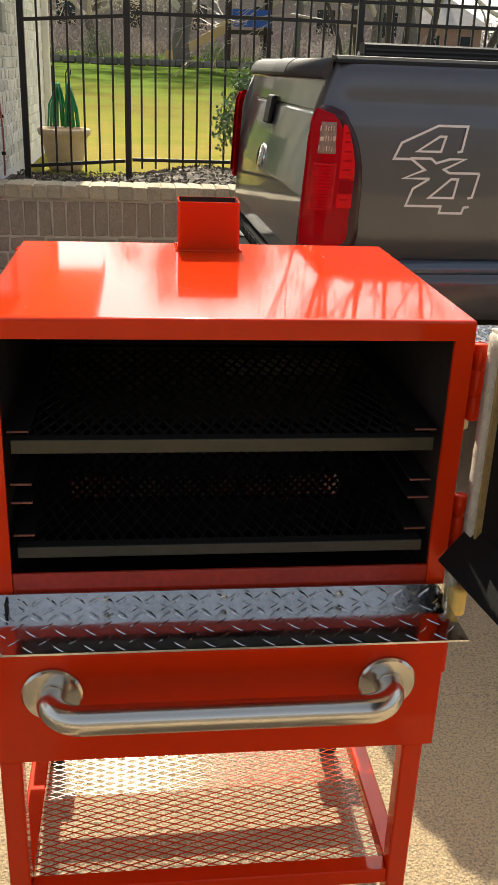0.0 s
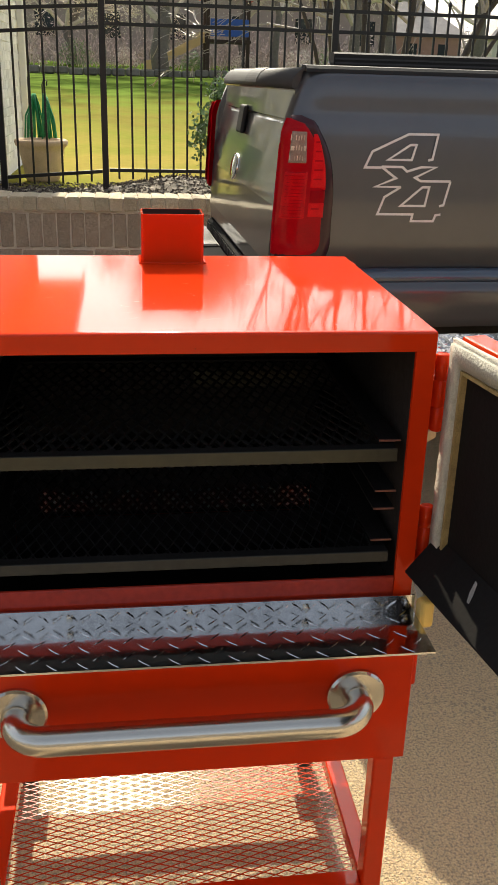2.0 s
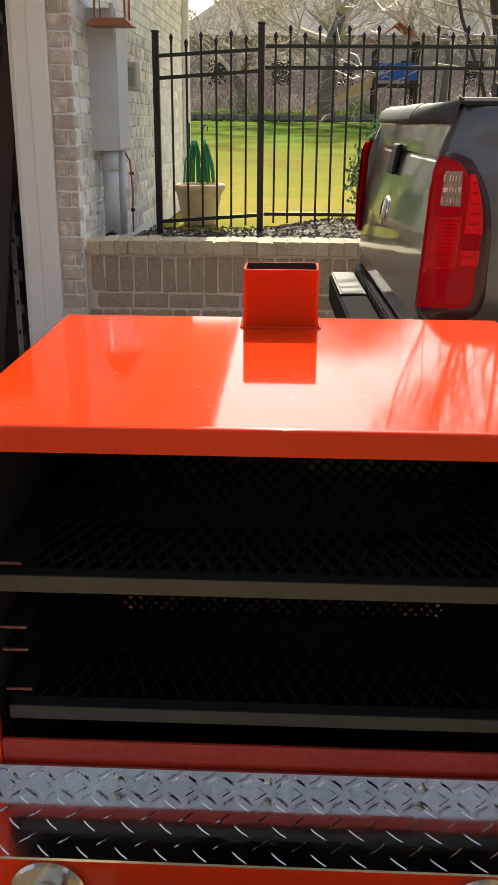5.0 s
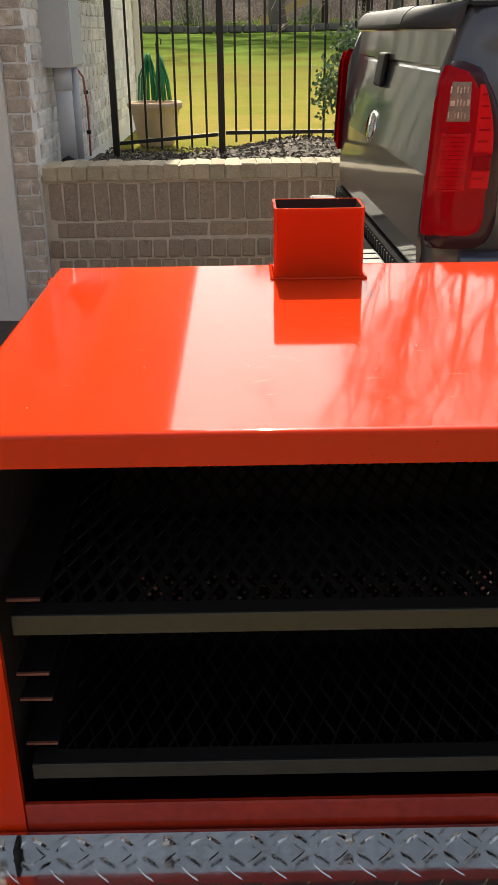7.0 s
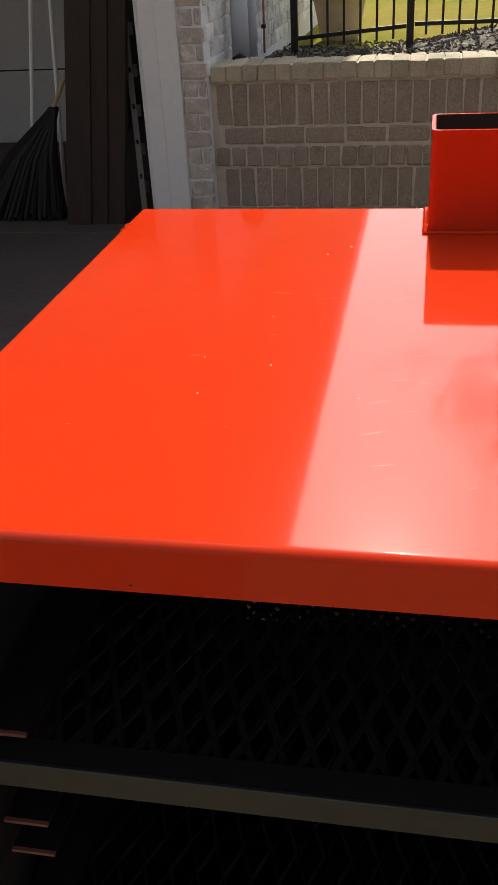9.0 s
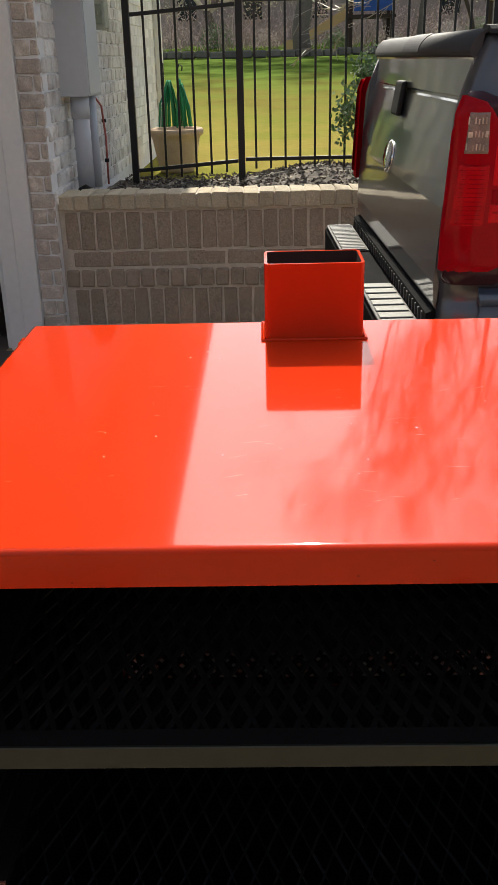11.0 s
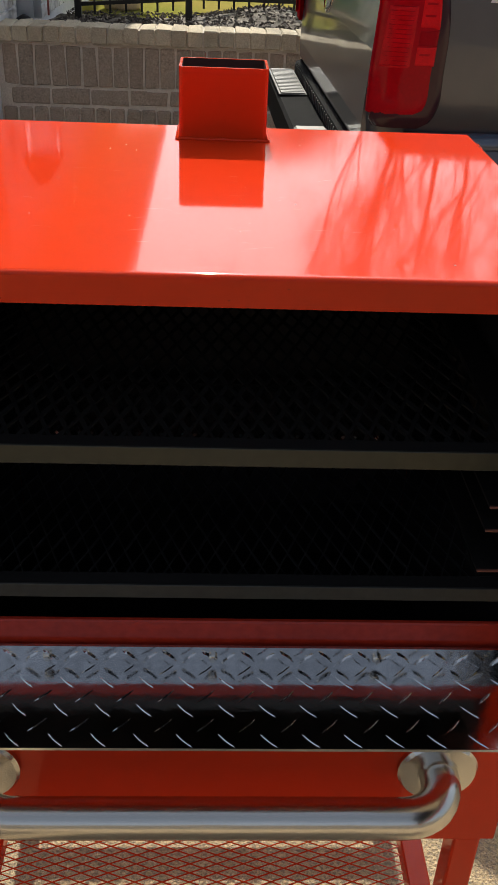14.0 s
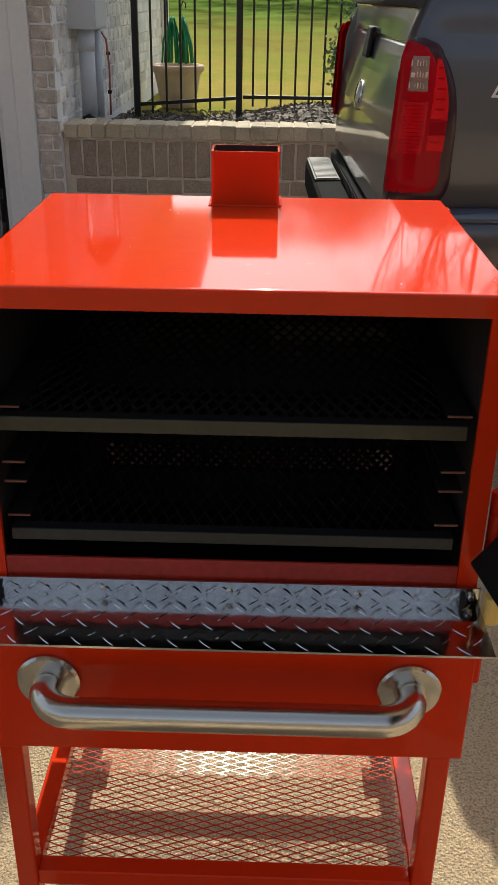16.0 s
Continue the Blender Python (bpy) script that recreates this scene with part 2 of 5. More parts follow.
# ---- mesh helpers ----
def link_mesh(name, bm, material, parent=None, smooth=False):
    me = bpy.data.meshes.new(name)
    bmesh.ops.recalc_face_normals(bm, faces=bm.faces[:])
    bm.to_mesh(me)
    bm.free()
    for m in (material if isinstance(material, (list, tuple)) else [material]):
        me.materials.append(m)
    if smooth:
        for p in me.polygons:
            p.use_smooth = True
    ob = new(name, me)
    if parent:
        ob.parent = parent
    return ob


def part(name, bm, material, parent, label="", smooth=False):
    ob = link_mesh(name, bm, material, parent, smooth)
    if label:
        ob["label"] = label
    return ob


def thing(name, label, category, at=(0, 0, 0), group="", kind=""):
    e = new(name)
    e.empty_display_size = 0.05
    e.location = at
    return tagged(e, label, category, group, kind)


def box(bm, x0, x1, y0, y1, z0, z1, bev=0.0, seg=2):
    r = bmesh.ops.create_cube(bm, size=1.0)
    vs = r["verts"]
    for v in vs:
        v.co = Vector(((x0 + x1) / 2 + v.co.x * (x1 - x0), (y0 + y1) / 2 + v.co.y * (y1 - y0), (z0 + z1) / 2 + v.co.z * (z1 - z0)))
    if bev:
        es = list({e for v in vs for e in v.link_edges})
        bmesh.ops.bevel(bm, geom=es, offset=bev, segments=seg, affect="EDGES", profile=0.5)
    return bm


def bbox(*a, **k):
    return box(bmesh.new(), *a, **k)


def rod(bm, pts, radii, seg=8, caps=True):
    """A tapered tube through points."""
    if not hasattr(radii, "__len__"):
        radii = [radii] * len(pts)
    pts = [Vector(p) for p in pts]
    rings = []
    up = None
    for i, p in enumerate(pts):
        d = (pts[min(i + 1, len(pts) - 1)] - pts[max(i - 1, 0)]).normalized()
        if up is None:
            up = d.orthogonal().normalized()
        else:
            up = (up - d * up.dot(d))
            up = up.normalized() if up.length > 1e-5 else d.orthogonal().normalized()
        side = d.cross(up)
        rings.append([bm.verts.new(p + (up * math.cos(a) + side * math.sin(a)) * radii[i]) for a in [2 * math.pi * k / seg for k in range(seg)]])
    for a, b in zip(rings, rings[1:]):
        for k in range(seg):
            bm.faces.new((a[k], a[(k + 1) % seg], b[(k + 1) % seg], b[k]))
    if caps:
        bm.faces.new(rings[0][::-1])
        bm.faces.new(rings[-1])
    return bm


def lathe(bm, prof, at, axis=(0, 0, 1), seg=32):
    """Profile of (radius, height) turned round an axis."""
    q = Vector((0, 0, 1)).rotation_difference(Vector(axis))
    at = Vector(at)
    rings = []
    for r, h in prof:
        rings.append([bm.verts.new(at + q @ Vector((r * math.cos(2 * math.pi * k / seg), r * math.sin(2 * math.pi * k / seg), h))) for k in range(seg)])
    for a, b in zip(rings, rings[1:]):
        for k in range(seg):
            bm.faces.new((a[k], a[(k + 1) % seg], b[(k + 1) % seg], b[k]))
    bm.faces.new(rings[0][::-1])
    bm.faces.new(rings[-1])
    return bm


def prism(bm, poly, axis, a, b):
    """A polygon in the two other axes, drawn out along one axis from a to b."""
    def at(p, t):
        return {"x": (t, p[0], p[1]), "y": (p[0], t, p[1]), "z": (p[0], p[1], t)}[axis]
    lo = [bm.verts.new(at(p, a)) for p in poly]
    hi = [bm.verts.new(at(p, b)) for p in poly]
    n = len(poly)
    for i in range(n):
        bm.faces.new((lo[i], lo[(i + 1) % n], hi[(i + 1) % n], hi[i]))
    bm.faces.new(lo[::-1])
    bm.faces.new(hi)
    return bm


def expanded(x0, x1, y0, y1, z, along, lwd, swd, strand, thick, twist=0.25, rise=0.6):
    """Expanded metal: diamonds with their long way along x or y; strands twist a little, knuckles stand proud."""
    verts, faces = [], []
    du, dv = (lwd, swd) if along == "x" else (swd, lwd)
    nu, nv = int((x1 - x0) / du), int((y1 - y0) / dv)
    du, dv = (x1 - x0) / nu, (y1 - y0) / nv
    h = strand / 2

    def strip(ax, ay, bx, by):
        d = Vector((bx - ax, by - ay, 0))
        n = Vector((-d.y, d.x, 0)).normalized() * h
        k = len(verts)
        for px, py, zz in ((ax, ay, 0.0), (bx, by, thick * 0.5)):
            for s, t in ((-1, 0), (1, 0), (1, 1), (-1, 1)):
                tilt = s * thick * twist
                verts.append((px + n.x * s, py + n.y * s, z - thick + t * thick + zz * rise + tilt))
        for q in ((0, 1, 5, 4), (1, 2, 6, 5), (2, 3, 7, 6), (3, 0, 4, 7)):
            faces.append([k + i for i in q])
    for i in range(nu):
        for j in range(nv):
            ux, uy = x0 + i * du, y0 + j * dv
            cx, cy = ux + du / 2, uy + dv / 2
            strip(cx, uy, ux, cy)
            strip(cx, uy, ux + du, cy)
            strip(cx, uy + dv, ux, cy)
            strip(cx, uy + dv, ux + du, cy)
    me = bpy.data.meshes.new("mesh")
    me.from_pydata(verts, [], faces)
    return me


def mesh_part(name, me, material, parent, label=""):
    me.materials.append(material)
    ob = new(name, me)
    ob.parent = parent
    if label:
        ob["label"] = label
    return ob


# ---- ground ----
GZ = 0.072         # driveway level at the smoker
GH = GZ - 0.10     # the driveway falls towards the house

def lawn_z(x, y):
    t = min(max((y - 9) / 24, 0), 1)
    z = 0.52 + 0.91 * t * t * (3 - 2 * t)
    if y > 31:
        z += 0.045 * (min(y, 40) - 31) + 0.012 * max(y - 40, 0)
    if y < 6.8:
        z += 0.10 * (6.8 - max(y, 4.6)) / 2.2
    return z + 0.02 * noise.noise(Vector((x * 0.5, y * 0.5, 0)))


bm = bmesh.new()
xs = [-400, -150, -60, -30, -15, -8, -5, -4, -3, -2, -1.43, -0.9, -0.5, 0, 0.5, 1, 1.5, 2, 3, 4, 6, 9, 14, 22, 35, 60, 150, 400]
ys = [4.54, 4.8, 5, 5.4, 5.9, 6.4, 7, 8, 9, 11, 13, 15, 18, 21, 24, 27, 30, 33, 40, 60, 100, 200, 500]
grid = [[bm.verts.new((x, y, lawn_z(x, y))) for x in xs] for y in ys]
for a, b in zip(grid, grid[1:]):
    for k in range(len(xs) - 1):
        if xs[k + 1] <= -1.43 and a[0].co.y < 9 and xs[k] >= -15:
            continue
        bm.faces.new((a[k], a[k + 1], b[k + 1], b[k]))
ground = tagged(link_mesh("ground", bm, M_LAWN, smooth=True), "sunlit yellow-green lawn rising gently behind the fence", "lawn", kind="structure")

drive = tagged(new("driveway"), "broom-finished tan concrete driveway, partly in shade", "driveway", kind="structure")
for xa, xb in ((-400, -3.0), (-3.0, 1.35), (1.35, 400)):
    link_mesh("slab", box(bmesh.new(), xa + 0.004, xb - 0.004, -6.496, -3.204, -0.15, GZ, 0.004, 1), M_CONCRETE, drive)
    link_mesh("slab", prism(bmesh.new(), [(-3.196, -0.25), (4.396, -0.25), (4.396, GH), (0.55, GZ), (-3.196, GZ)], "x", xa + 0.004, xb - 0.004), M_CONCRETE, drive)
link_mesh("joint_fill", prism(bmesh.new(), [(-6.5, -0.26), (4.39, -0.26), (4.39, GH - 0.006), (0.55, GZ - 0.006), (-6.5, GZ - 0.006)], "x", -400, 400), M_MORTAR, drive)
M_ASPHALT = mat("grey_asphalt", (0.05, 0.05, 0.05), 0.9, var=0.3, scale=3, bump=0.3, bscale=120)
tagged(link_mesh("road", box(bmesh.new(), -400, 400, -300, -6.504, -0.16, GZ - 0.03), M_ASPHALT), "grey asphalt street at the end of the driveway", "road", kind="structure")
# unseen wall behind the camera, added to set front light and reflections
tagged(link_mesh("wall_across_street", box(bmesh.new(), -45, 45, -18.4, -18.0, -0.1, 6.0), mat("light_wall_brown", (0.15, 0.12, 0.10), 0.95, var=0.4, scale=0.6, second=(0.09, 0.09, 0.07))), "unseen brown wall added to tone the light and reflections in front", "wall", kind="structure")

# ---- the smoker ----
# sheet added behind the vent to dim its holes; blue tint offsets red bounce
M_VENT_BACK = mat("vent_backing_teal", (0.10, 0.21, 0.23), 0.6, var=0.2, scale=20)
# colour of the runners' front edges, lightened for the light they catch
M_RUNNER = mat("lit_edge_paint", (0.22, 0.080, 0.055), 0.6, var=0.3, scale=20)
smoker = thing("barbecue_smoker", "glossy orange steel barbecue smoker with its door open", "smoker", (-0.3, 0.22, 0.0))


def on(parent, ob):
    """Keep world place under a parent that is only moved."""
    ob.matrix_parent_inverse = Matrix.Translation(parent.location).inverted()
    return ob


def sp(name, bm, material, label="", smooth=False):
    return on(smoker, part(name, bm, material, smoker, label, smooth))


def ring(bm, x0, x1, z0, z1, a0, a1, b0, b1, y0, y1):
    """A rectangular frame in the xz plane: outer, inner rectangle, from y0 to y1."""
    o = [(x0, z0), (x1, z0), (x1, z1), (x0, z1)]
    i = [(a0, b0), (a1, b0), (a1, b1), (a0, b1)]
    v = {}
    for k, rect in (("o", o), ("i", i)):
        for y in (y0, y1):
            v[k, y] = [bm.verts.new((p[0], y, p[1])) for p in rect]
    for n in range(4):
        m = (n + 1) % 4
        bm.faces.new((v["o", y0][n], v["o", y0][m], v["i", y0][m], v["i", y0][n]))
        bm.faces.new((v["o", y1][n], v["i", y1][n], v["i", y1][m], v["o", y1][m]))
        bm.faces.new((v["o", y0][n], v["o", y1][n], v["o", y1][m], v["o", y0][m]))
        bm.faces.new((v["i", y0][n], v["i", y0][m], v["i", y1][m], v["i", y1][n]))
    return bm


VX0, VX1, VZ0, VZ1 = -0.537, -0.042, 0.677, 0.729


def vent_mesh():
    me = expanded(VX0, VX1, VZ0, VZ1, 0.0, "x", 0.0160, 0.0130, 0.0058, 0.002)
    me.transform(Matrix.Translation((0, 0.491, 0)) @ Matrix.Rotation(radians(90), 4, "X"))
    return me


CX0_, CX1_ = -0.350, -0.251
BX0, BX1, BYF, BYB, BZ = -0.603, 0.0, 0.0, 0.497, 1.15
FZ0, FZ1, FYF, FX0, FX1 = 0.528, 0.7565, -0.028, -0.611, 0.005
# chamber
bm = bmesh.new()
box(bm, BX0, BX1, BYF, BYB, 1.1239, BZ)
bmesh.ops.bevel(bm, geom=[e for e in bm.edges if e.verts[0].co.z > 1.13 and e.verts[1].co.z > 1.13], offset=0.0042, segments=6, affect="EDGES", profile=0.5)
plate = sp("top_plate", bm, M_ORANGE)
for p in plate.data.polygons:
    p.use_smooth = p.area < 0.006
OX0, OX1, OZ0, OZ1 = -0.577, -0.0245, 0.809, 1.1238
for xa, xb in ((BX0, OX0), (OX1, BX1)):
    sp("door_stile", bbox(xa, xb, BYF, 0.007, FZ1, OZ1), M_ORANGE)
sp("door_sill", bbox(OX0 + 0.0001, OX1 - 0.0001, BYF + 0.0006, 0.007, FZ1, OZ0, 0.0015, 1), M_SILL, "orange sill with the ledge's dark reflection put into its colour")
for xa, xb, nm in ((BX0, BX0 + 0.012, "side_wall"), (BX1 - 0.012, BX1, "side_wall")):
    sp(nm, bbox(xa, xb, 0.0073, BYB - 0.0122, FZ1, 1.1238), M_ORANGE)
bm = bmesh.new()
box(bm, BX0, BX1, BYB - 0.012, BYB, VZ1, 1.1238)
box(bm, BX0, VX0, BYB - 0.012, BYB, VZ0, VZ1)
box(bm, VX1, BX1, BYB - 0.012, BYB, VZ0, VZ1)
box(bm, FX0, FX1, BYB - 0.012, BYB, 0.572, VZ0)
sp("back_wall", bm, M_ORANGE)
# black lining
LIN = [(BX0 + 0.0125, BX0 + 0.0165, 0.0075, BYB - 0.0165, 0.776, 1.1195), (BX1 - 0.0165, BX1 - 0.0125, 0.0075, BYB - 0.0165, 0.776, 1.1195),
       (BX0 + 0.0125, BX1 - 0.0125, 0.030, BYB - 0.0165, 1.1197, 1.1236), (BX0 + 0.0125, BX1 - 0.0125, BYB - 0.0162, BYB - 0.0122, VZ1 + 0.0005, 1.1195),
       (FX0 + 0.0245, FX0 + 0.0275, FYF + 0.0125, BYB - 0.0165, FZ0 + 0.0095, 0.7755), (FX1 - 0.0235, FX1 - 0.0205, FYF + 0.0125, BYB - 0.0165, FZ0 + 0.0095, 0.7755),
       (FX0 + 0.0278, FX1 - 0.0238, FYF + 0.0125, FYF + 0.0155, FZ0 + 0.0092, 0.7525), (FX0 + 0.0278, FX1 - 0.0238, BYB - 0.0162, BYB - 0.0122, 0.612, VZ0),
       (BX0 + 0.0125, VX0, BYB - 0.0162, BYB - 0.0122, VZ0 + 0.0002, VZ1 + 0.0004), (VX1, BX1 - 0.0125, BYB - 0.0162, BYB - 0.0122, VZ0 + 0.0002, VZ1 + 0.0004)]
for q in LIN:
    sp("lining_panel", bbox(*q), M_LINING, "soot-black lining panel")
# faint warm glow on the back lining, put in as a brown patch
sp("scuffed_patch", bbox(-0.262, -0.062, BYB - 0.0172, BYB - 0.0163, 0.924, 0.952), mat("glow_brown", (0.050, 0.043, 0.027), 0.6, 0.3, var=0.4, scale=40), "brown patch painted for the faint glow on the back lining")
on(smoker, mesh_part("vent_mesh", vent_mesh(), M_BLACK, smoker, "black expanded-metal air vent"))
# added backing sheet keeps the bright ground out of the vent holes
sp("vent_hood", prism(bmesh.new(), [(BYB + 0.0025, 0.76), (BYB + 0.05, 0.745), (BYB + 0.05, 0.60), (BYB + 0.047, 0.60), (BYB + 0.047, 0.7420), (BYB + 0.0025, 0.756)], "x", -0.56, -0.035), M_VENT_BACK, "added sheet behind the vent that dims its holes")
for z in (VZ0 + 0.0002, VZ1 - 0.0022):
    sp("vent_edge", bbox(VX0 + 0.0002, VX1 - 0.0002, BYB - 0.0118, BYB + 0.002, z, z + 0.002), M_BLACK)
# dust specks and nicks in the paint
rnd = random.Random(17)
bm = bmesh.new()
for _ in range(34):
    x, y, s = rnd.uniform(-0.59, -0.01), rnd.uniform(0.01, 0.48), rnd.uniform(0.0003, 0.0009)
    if CX0_ - 0.02 < x < CX1_ + 0.02 and y > 0.26:
        continue
    n = 5
    lo = [bm.verts.new((x + s * rnd.uniform(0.7, 1.5) * math.cos(a), y + s * math.sin(a), BZ + 0.0001)) for a in [2 * math.pi * k / n for k in range(n)]]
    tp_ = bm.verts.new((x, y, BZ + s * 0.8))
    for k in range(n):
        bm.faces.new((lo[k], lo[(k + 1) % n], tp_))
    bm.faces.new(lo[::-1])
tagged(sp("paint_specks", bm, M_TRIM, "tiny pale specks on the paint"), kind="stuff")
# fine scratches on the plate
bm = bmesh.new()
for _ in range(40):
    x, y, ln, a = rnd.gauss(-0.30, 0.09), rnd.uniform(0.05, 0.30), rnd.uniform(0.005, 0.022), rnd.gauss(0.2, 0.25)
    d, w = Vector((math.cos(a), math.sin(a), 0)) * ln / 2, Vector((-math.sin(a), math.cos(a), 0)) * rnd.uniform(0.00008, 0.0002)
    c = Vector((x, y, BZ + 0.00015))
    bm.faces.new([bm.verts.new(p) for p in (c - d, c - w, c + d, c + w)])
tagged(sp("paint_scratches", bm, mat("scratched_paint", (0.72, 0.20, 0.12), 0.5, var=0.3, scale=60), "fine pale scratches in the paint"), kind="stuff")
# chips along the front lip
bm = bmesh.new()
for _ in range(3):
    x, z, s = rnd.uniform(-0.58, -0.02), rnd.choice((1.1275, 1.146, 1.14, 1.13)), rnd.uniform(0.0003, 0.0006)
    vs = [bm.verts.new((x + s * rnd.uniform(0.8, 2.4) * math.cos(a), BYF - 0.0002, z + s * 0.7 * math.sin(a))) for a in [2 * math.pi * k / 6 for k in range(6)]]
    bm.faces.new(vs)
tagged(sp("paint_chips", bm, M_BLACK, "tiny dark chips along the front lip"), kind="stuff")
# weld beads on the rear corners
for x in (BX0, BX1):
    bm = bmesh.new()
    rod(bm, [(x, BYB - 0.062 + 0.007 * k, 1.143 + 0.0008 * (k % 2)) for k in range(6)], [0.001, 0.0042, 0.0038, 0.0045, 0.0030, 0.001], 10)
    sp("weld_bead", bm, M_ORANGE, "", True)

# firebox
bm = bmesh.new()
box(bm, FX0, FX1, FYF, FYF + 0.012, FZ0, 0.7566, 0.0015, 1)
sp("firebox_front", bm, M_ORANGE)
for xa, xb in ((FX0, FX0 + 0.024), (FX1 - 0.020, FX1)):
    sp("firebox_side", prism(bmesh.new(), [(FYF + 0.0122, FZ0), (0.457, FZ0), (BYB - 0.0122, 0.572), (BYB - 0.0122, FZ1 - 0.0005), (FYF + 0.0122, FZ1 - 0.0005)], "x", xa, xb), M_ORANGE)
sp("firebox_top_strip", bbox(FX0, FX1, FYF + 0.0122, BYF - 0.0003, 0.7532, 0.7562), M_ORANGE)
sp("firebox_floor", bbox(FX0 + 0.0242, FX1 - 0.0202, FYF + 0.0122, 0.4565, FZ0, FZ0 + 0.006), M_ORANGE)
sp("firebox_slope", prism(bmesh.new(), [(0.457, FZ0), (BYB - 0.0122, 0.572), (BYB - 0.0122, 0.578), (0.457, FZ0 + 0.006)], "x", FX0 + 0.0242, FX1 - 0.0202), M_ORANGE)
sp("slope_lining", prism(bmesh.new(), [(0.4565, FZ0 + 0.0065), (BYB - 0.0125, 0.5785), (BYB - 0.0125, 0.612), (0.4565, FZ0 + 0.012)], "x", FX0 + 0.0278, FX1 - 0.0238), M_BLACK)
bm = bbox(FX0 + 0.0245, FX1 - 0.0206, FYF + 0.0125, 0.456, FZ0 + 0.0064, FZ0 + 0.009)
sp("fire_pan", bm, M_BLACK)
bm = bbox(FX1 + 0.0005, FX1 + 0.016, 0.0, 0.03, 0.63, 0.69, 0.003, 1)
sp("side_latch", bm, M_ORANGE)

# tread plate ledge
bm = bmesh.new()
TPX0, TPX1 = -0.614, 0.004


TPZ, TPY0, TPY1, TPT = 0.7600, -0.0040, -0.105, 0.7840


def bar(cx, cc, ang, ln, w, h, upright):
    """One raised lens-shaped bar, on the shelf or on the upright flange."""
    dx, dy = math.cos(ang), math.sin(ang)

    def at(u, v, t):
        return (u, TPY0 - 0.003 - t, v) if upright else (u, v, TPZ + t)
    shape = ((-1, 0), (-0.55, -0.75), (0, -1), (0.55, -0.75), (1, 0), (0.55, 0.75), (0, 1), (-0.55, 0.75))
    lo = [bm.verts.new(at(cx + t * ln / 2 * dx - s * w / 2 * dy, cc + t * ln / 2 * dy + s * w / 2 * dx, 0.0001)) for t, s in shape]
    hi = [bm.verts.new(at(cx + t * ln / 2 * dx * 0.72 - s * w / 2 * dy * 0.45, cc + t * ln / 2 * dy * 0.72 + s * w / 2 * dx * 0.45, h)) for t, s in shape]
    for k in range(8):
        bm.faces.new((lo[k], lo[(k + 1) % 8], hi[(k + 1) % 8], hi[k]))
    bm.faces.new(hi)


prism(bm, [(TPY0, TPT), (TPY0 - 0.003, TPT), (TPY0 - 0.003, TPZ), (TPY1, TPZ), (TPY1, TPZ - 0.003), (TPY0, TPZ - 0.003)], "x", TPX0, TPX1)
PX, PY = 0.0370, 0.0170
for j in range(7):
    for i in range(19):
        cx, cy = TPX0 + 0.010 + i * PX + (j % 2) * PX / 2, TPY0 - 0.0075 - j * PY
        if TPX0 + 0.01 < cx < TPX1 - 0.010 and cy > TPY1 + 0.006:
            bar(cx, cy, radians(135 if j % 2 else 45), 0.0215, 0.0027, 0.0010, False)
for i in range(36):
    cx = TPX0 + 0.012 + i * PX / 2
    if cx < TPX1 - 0.012:
        bar(cx, TPT - 0.0105 - 0.003 * (i % 2), radians(42 if i % 2 else 138), 0.0195, 0.0042, 0.0026, True)
ledge = sp("tread_plate_ledge", bm, M_TREAD, "bright aluminium tread-plate ledge")
for x in (-0.600, -0.457, -0.302, -0.146, -0.008):
    bm = lathe(bmesh.new(), [(0.0045, 0), (0.0045, 0.003), (0.0035, 0.0040), (0.0026, 0.0043), (0.0026, 0.006)], (x, TPY0 - 0.003, 0.7725), (0, -1, 0), seg=12)
    sp("bolt", bm, M_STAINLESS, "small zinc bolt")

# handle
hx0, hx1, hz, hy = -0.530, -0.074, 0.644, FYF
r, out = 0.0195, 0.060
pts = [(hx0, hy - 0.004, hz)]
for k in range(9):
    a = math.pi / 2 * k / 8
    pts.append((hx0 + 0.042 * (1 - math.cos(a)), hy - (out - 0.042) - 0.042 * math.sin(a), hz))
mir = [(hx0 + hx1 - p[0], p[1], p[2]) for p in pts[::-1]]
bm = rod(bmesh.new(), pts + mir, r, 20)
bar_ob = sp("grab_handle", bm, M_STAINLESS, "brushed stainless steel grab bar", True)
for x in (hx0, hx1):
    bm = lathe(bmesh.new(), [(0.0405, 0.0), (0.0405, 0.005), (0.0375, 0.0085), (0.0215, 0.0095), (0.0215, 0.012), (0.0196, 0.012)], (x, hy - 0.0005, hz), (0, -1, 0), 40)
    part("flange", bm, M_STAINLESS, bar_ob, "round stainless steel flange")

# chimney
CX0, CX1, CY0, CY1, CZ = -0.350, -0.251, 0.424, 0.490, 1.227


def rounded(x0, x1, y0, y1, r, n=4):
    pts = []
    for cx, cy, a0 in ((x1 - r, y1 - r, 0), (x0 + r, y1 - r, 90), (x0 + r, y0 + r, 180), (x1 - r, y0 + r, 270)):
        for k in range(n + 1):
            a = radians(a0 + 90 * k / n)
            pts.append((cx + r * math.cos(a), cy + r * math.sin(a)))
    return pts


bm = bmesh.new()
o, i = rounded(CX0, CX1, CY0, CY1, 0.006), rounded(CX0 + 0.003, CX1 - 0.003, CY0 + 0.003, CY1 - 0.003, 0.004)
n = len(o)
vo = [[bm.verts.new((p[0], p[1], z)) for p in o] for z in (BZ + 0.0005, CZ)]
vi = [[bm.verts.new((p[0], p[1], z)) for p in i] for z in (BZ + 0.0005, CZ)]
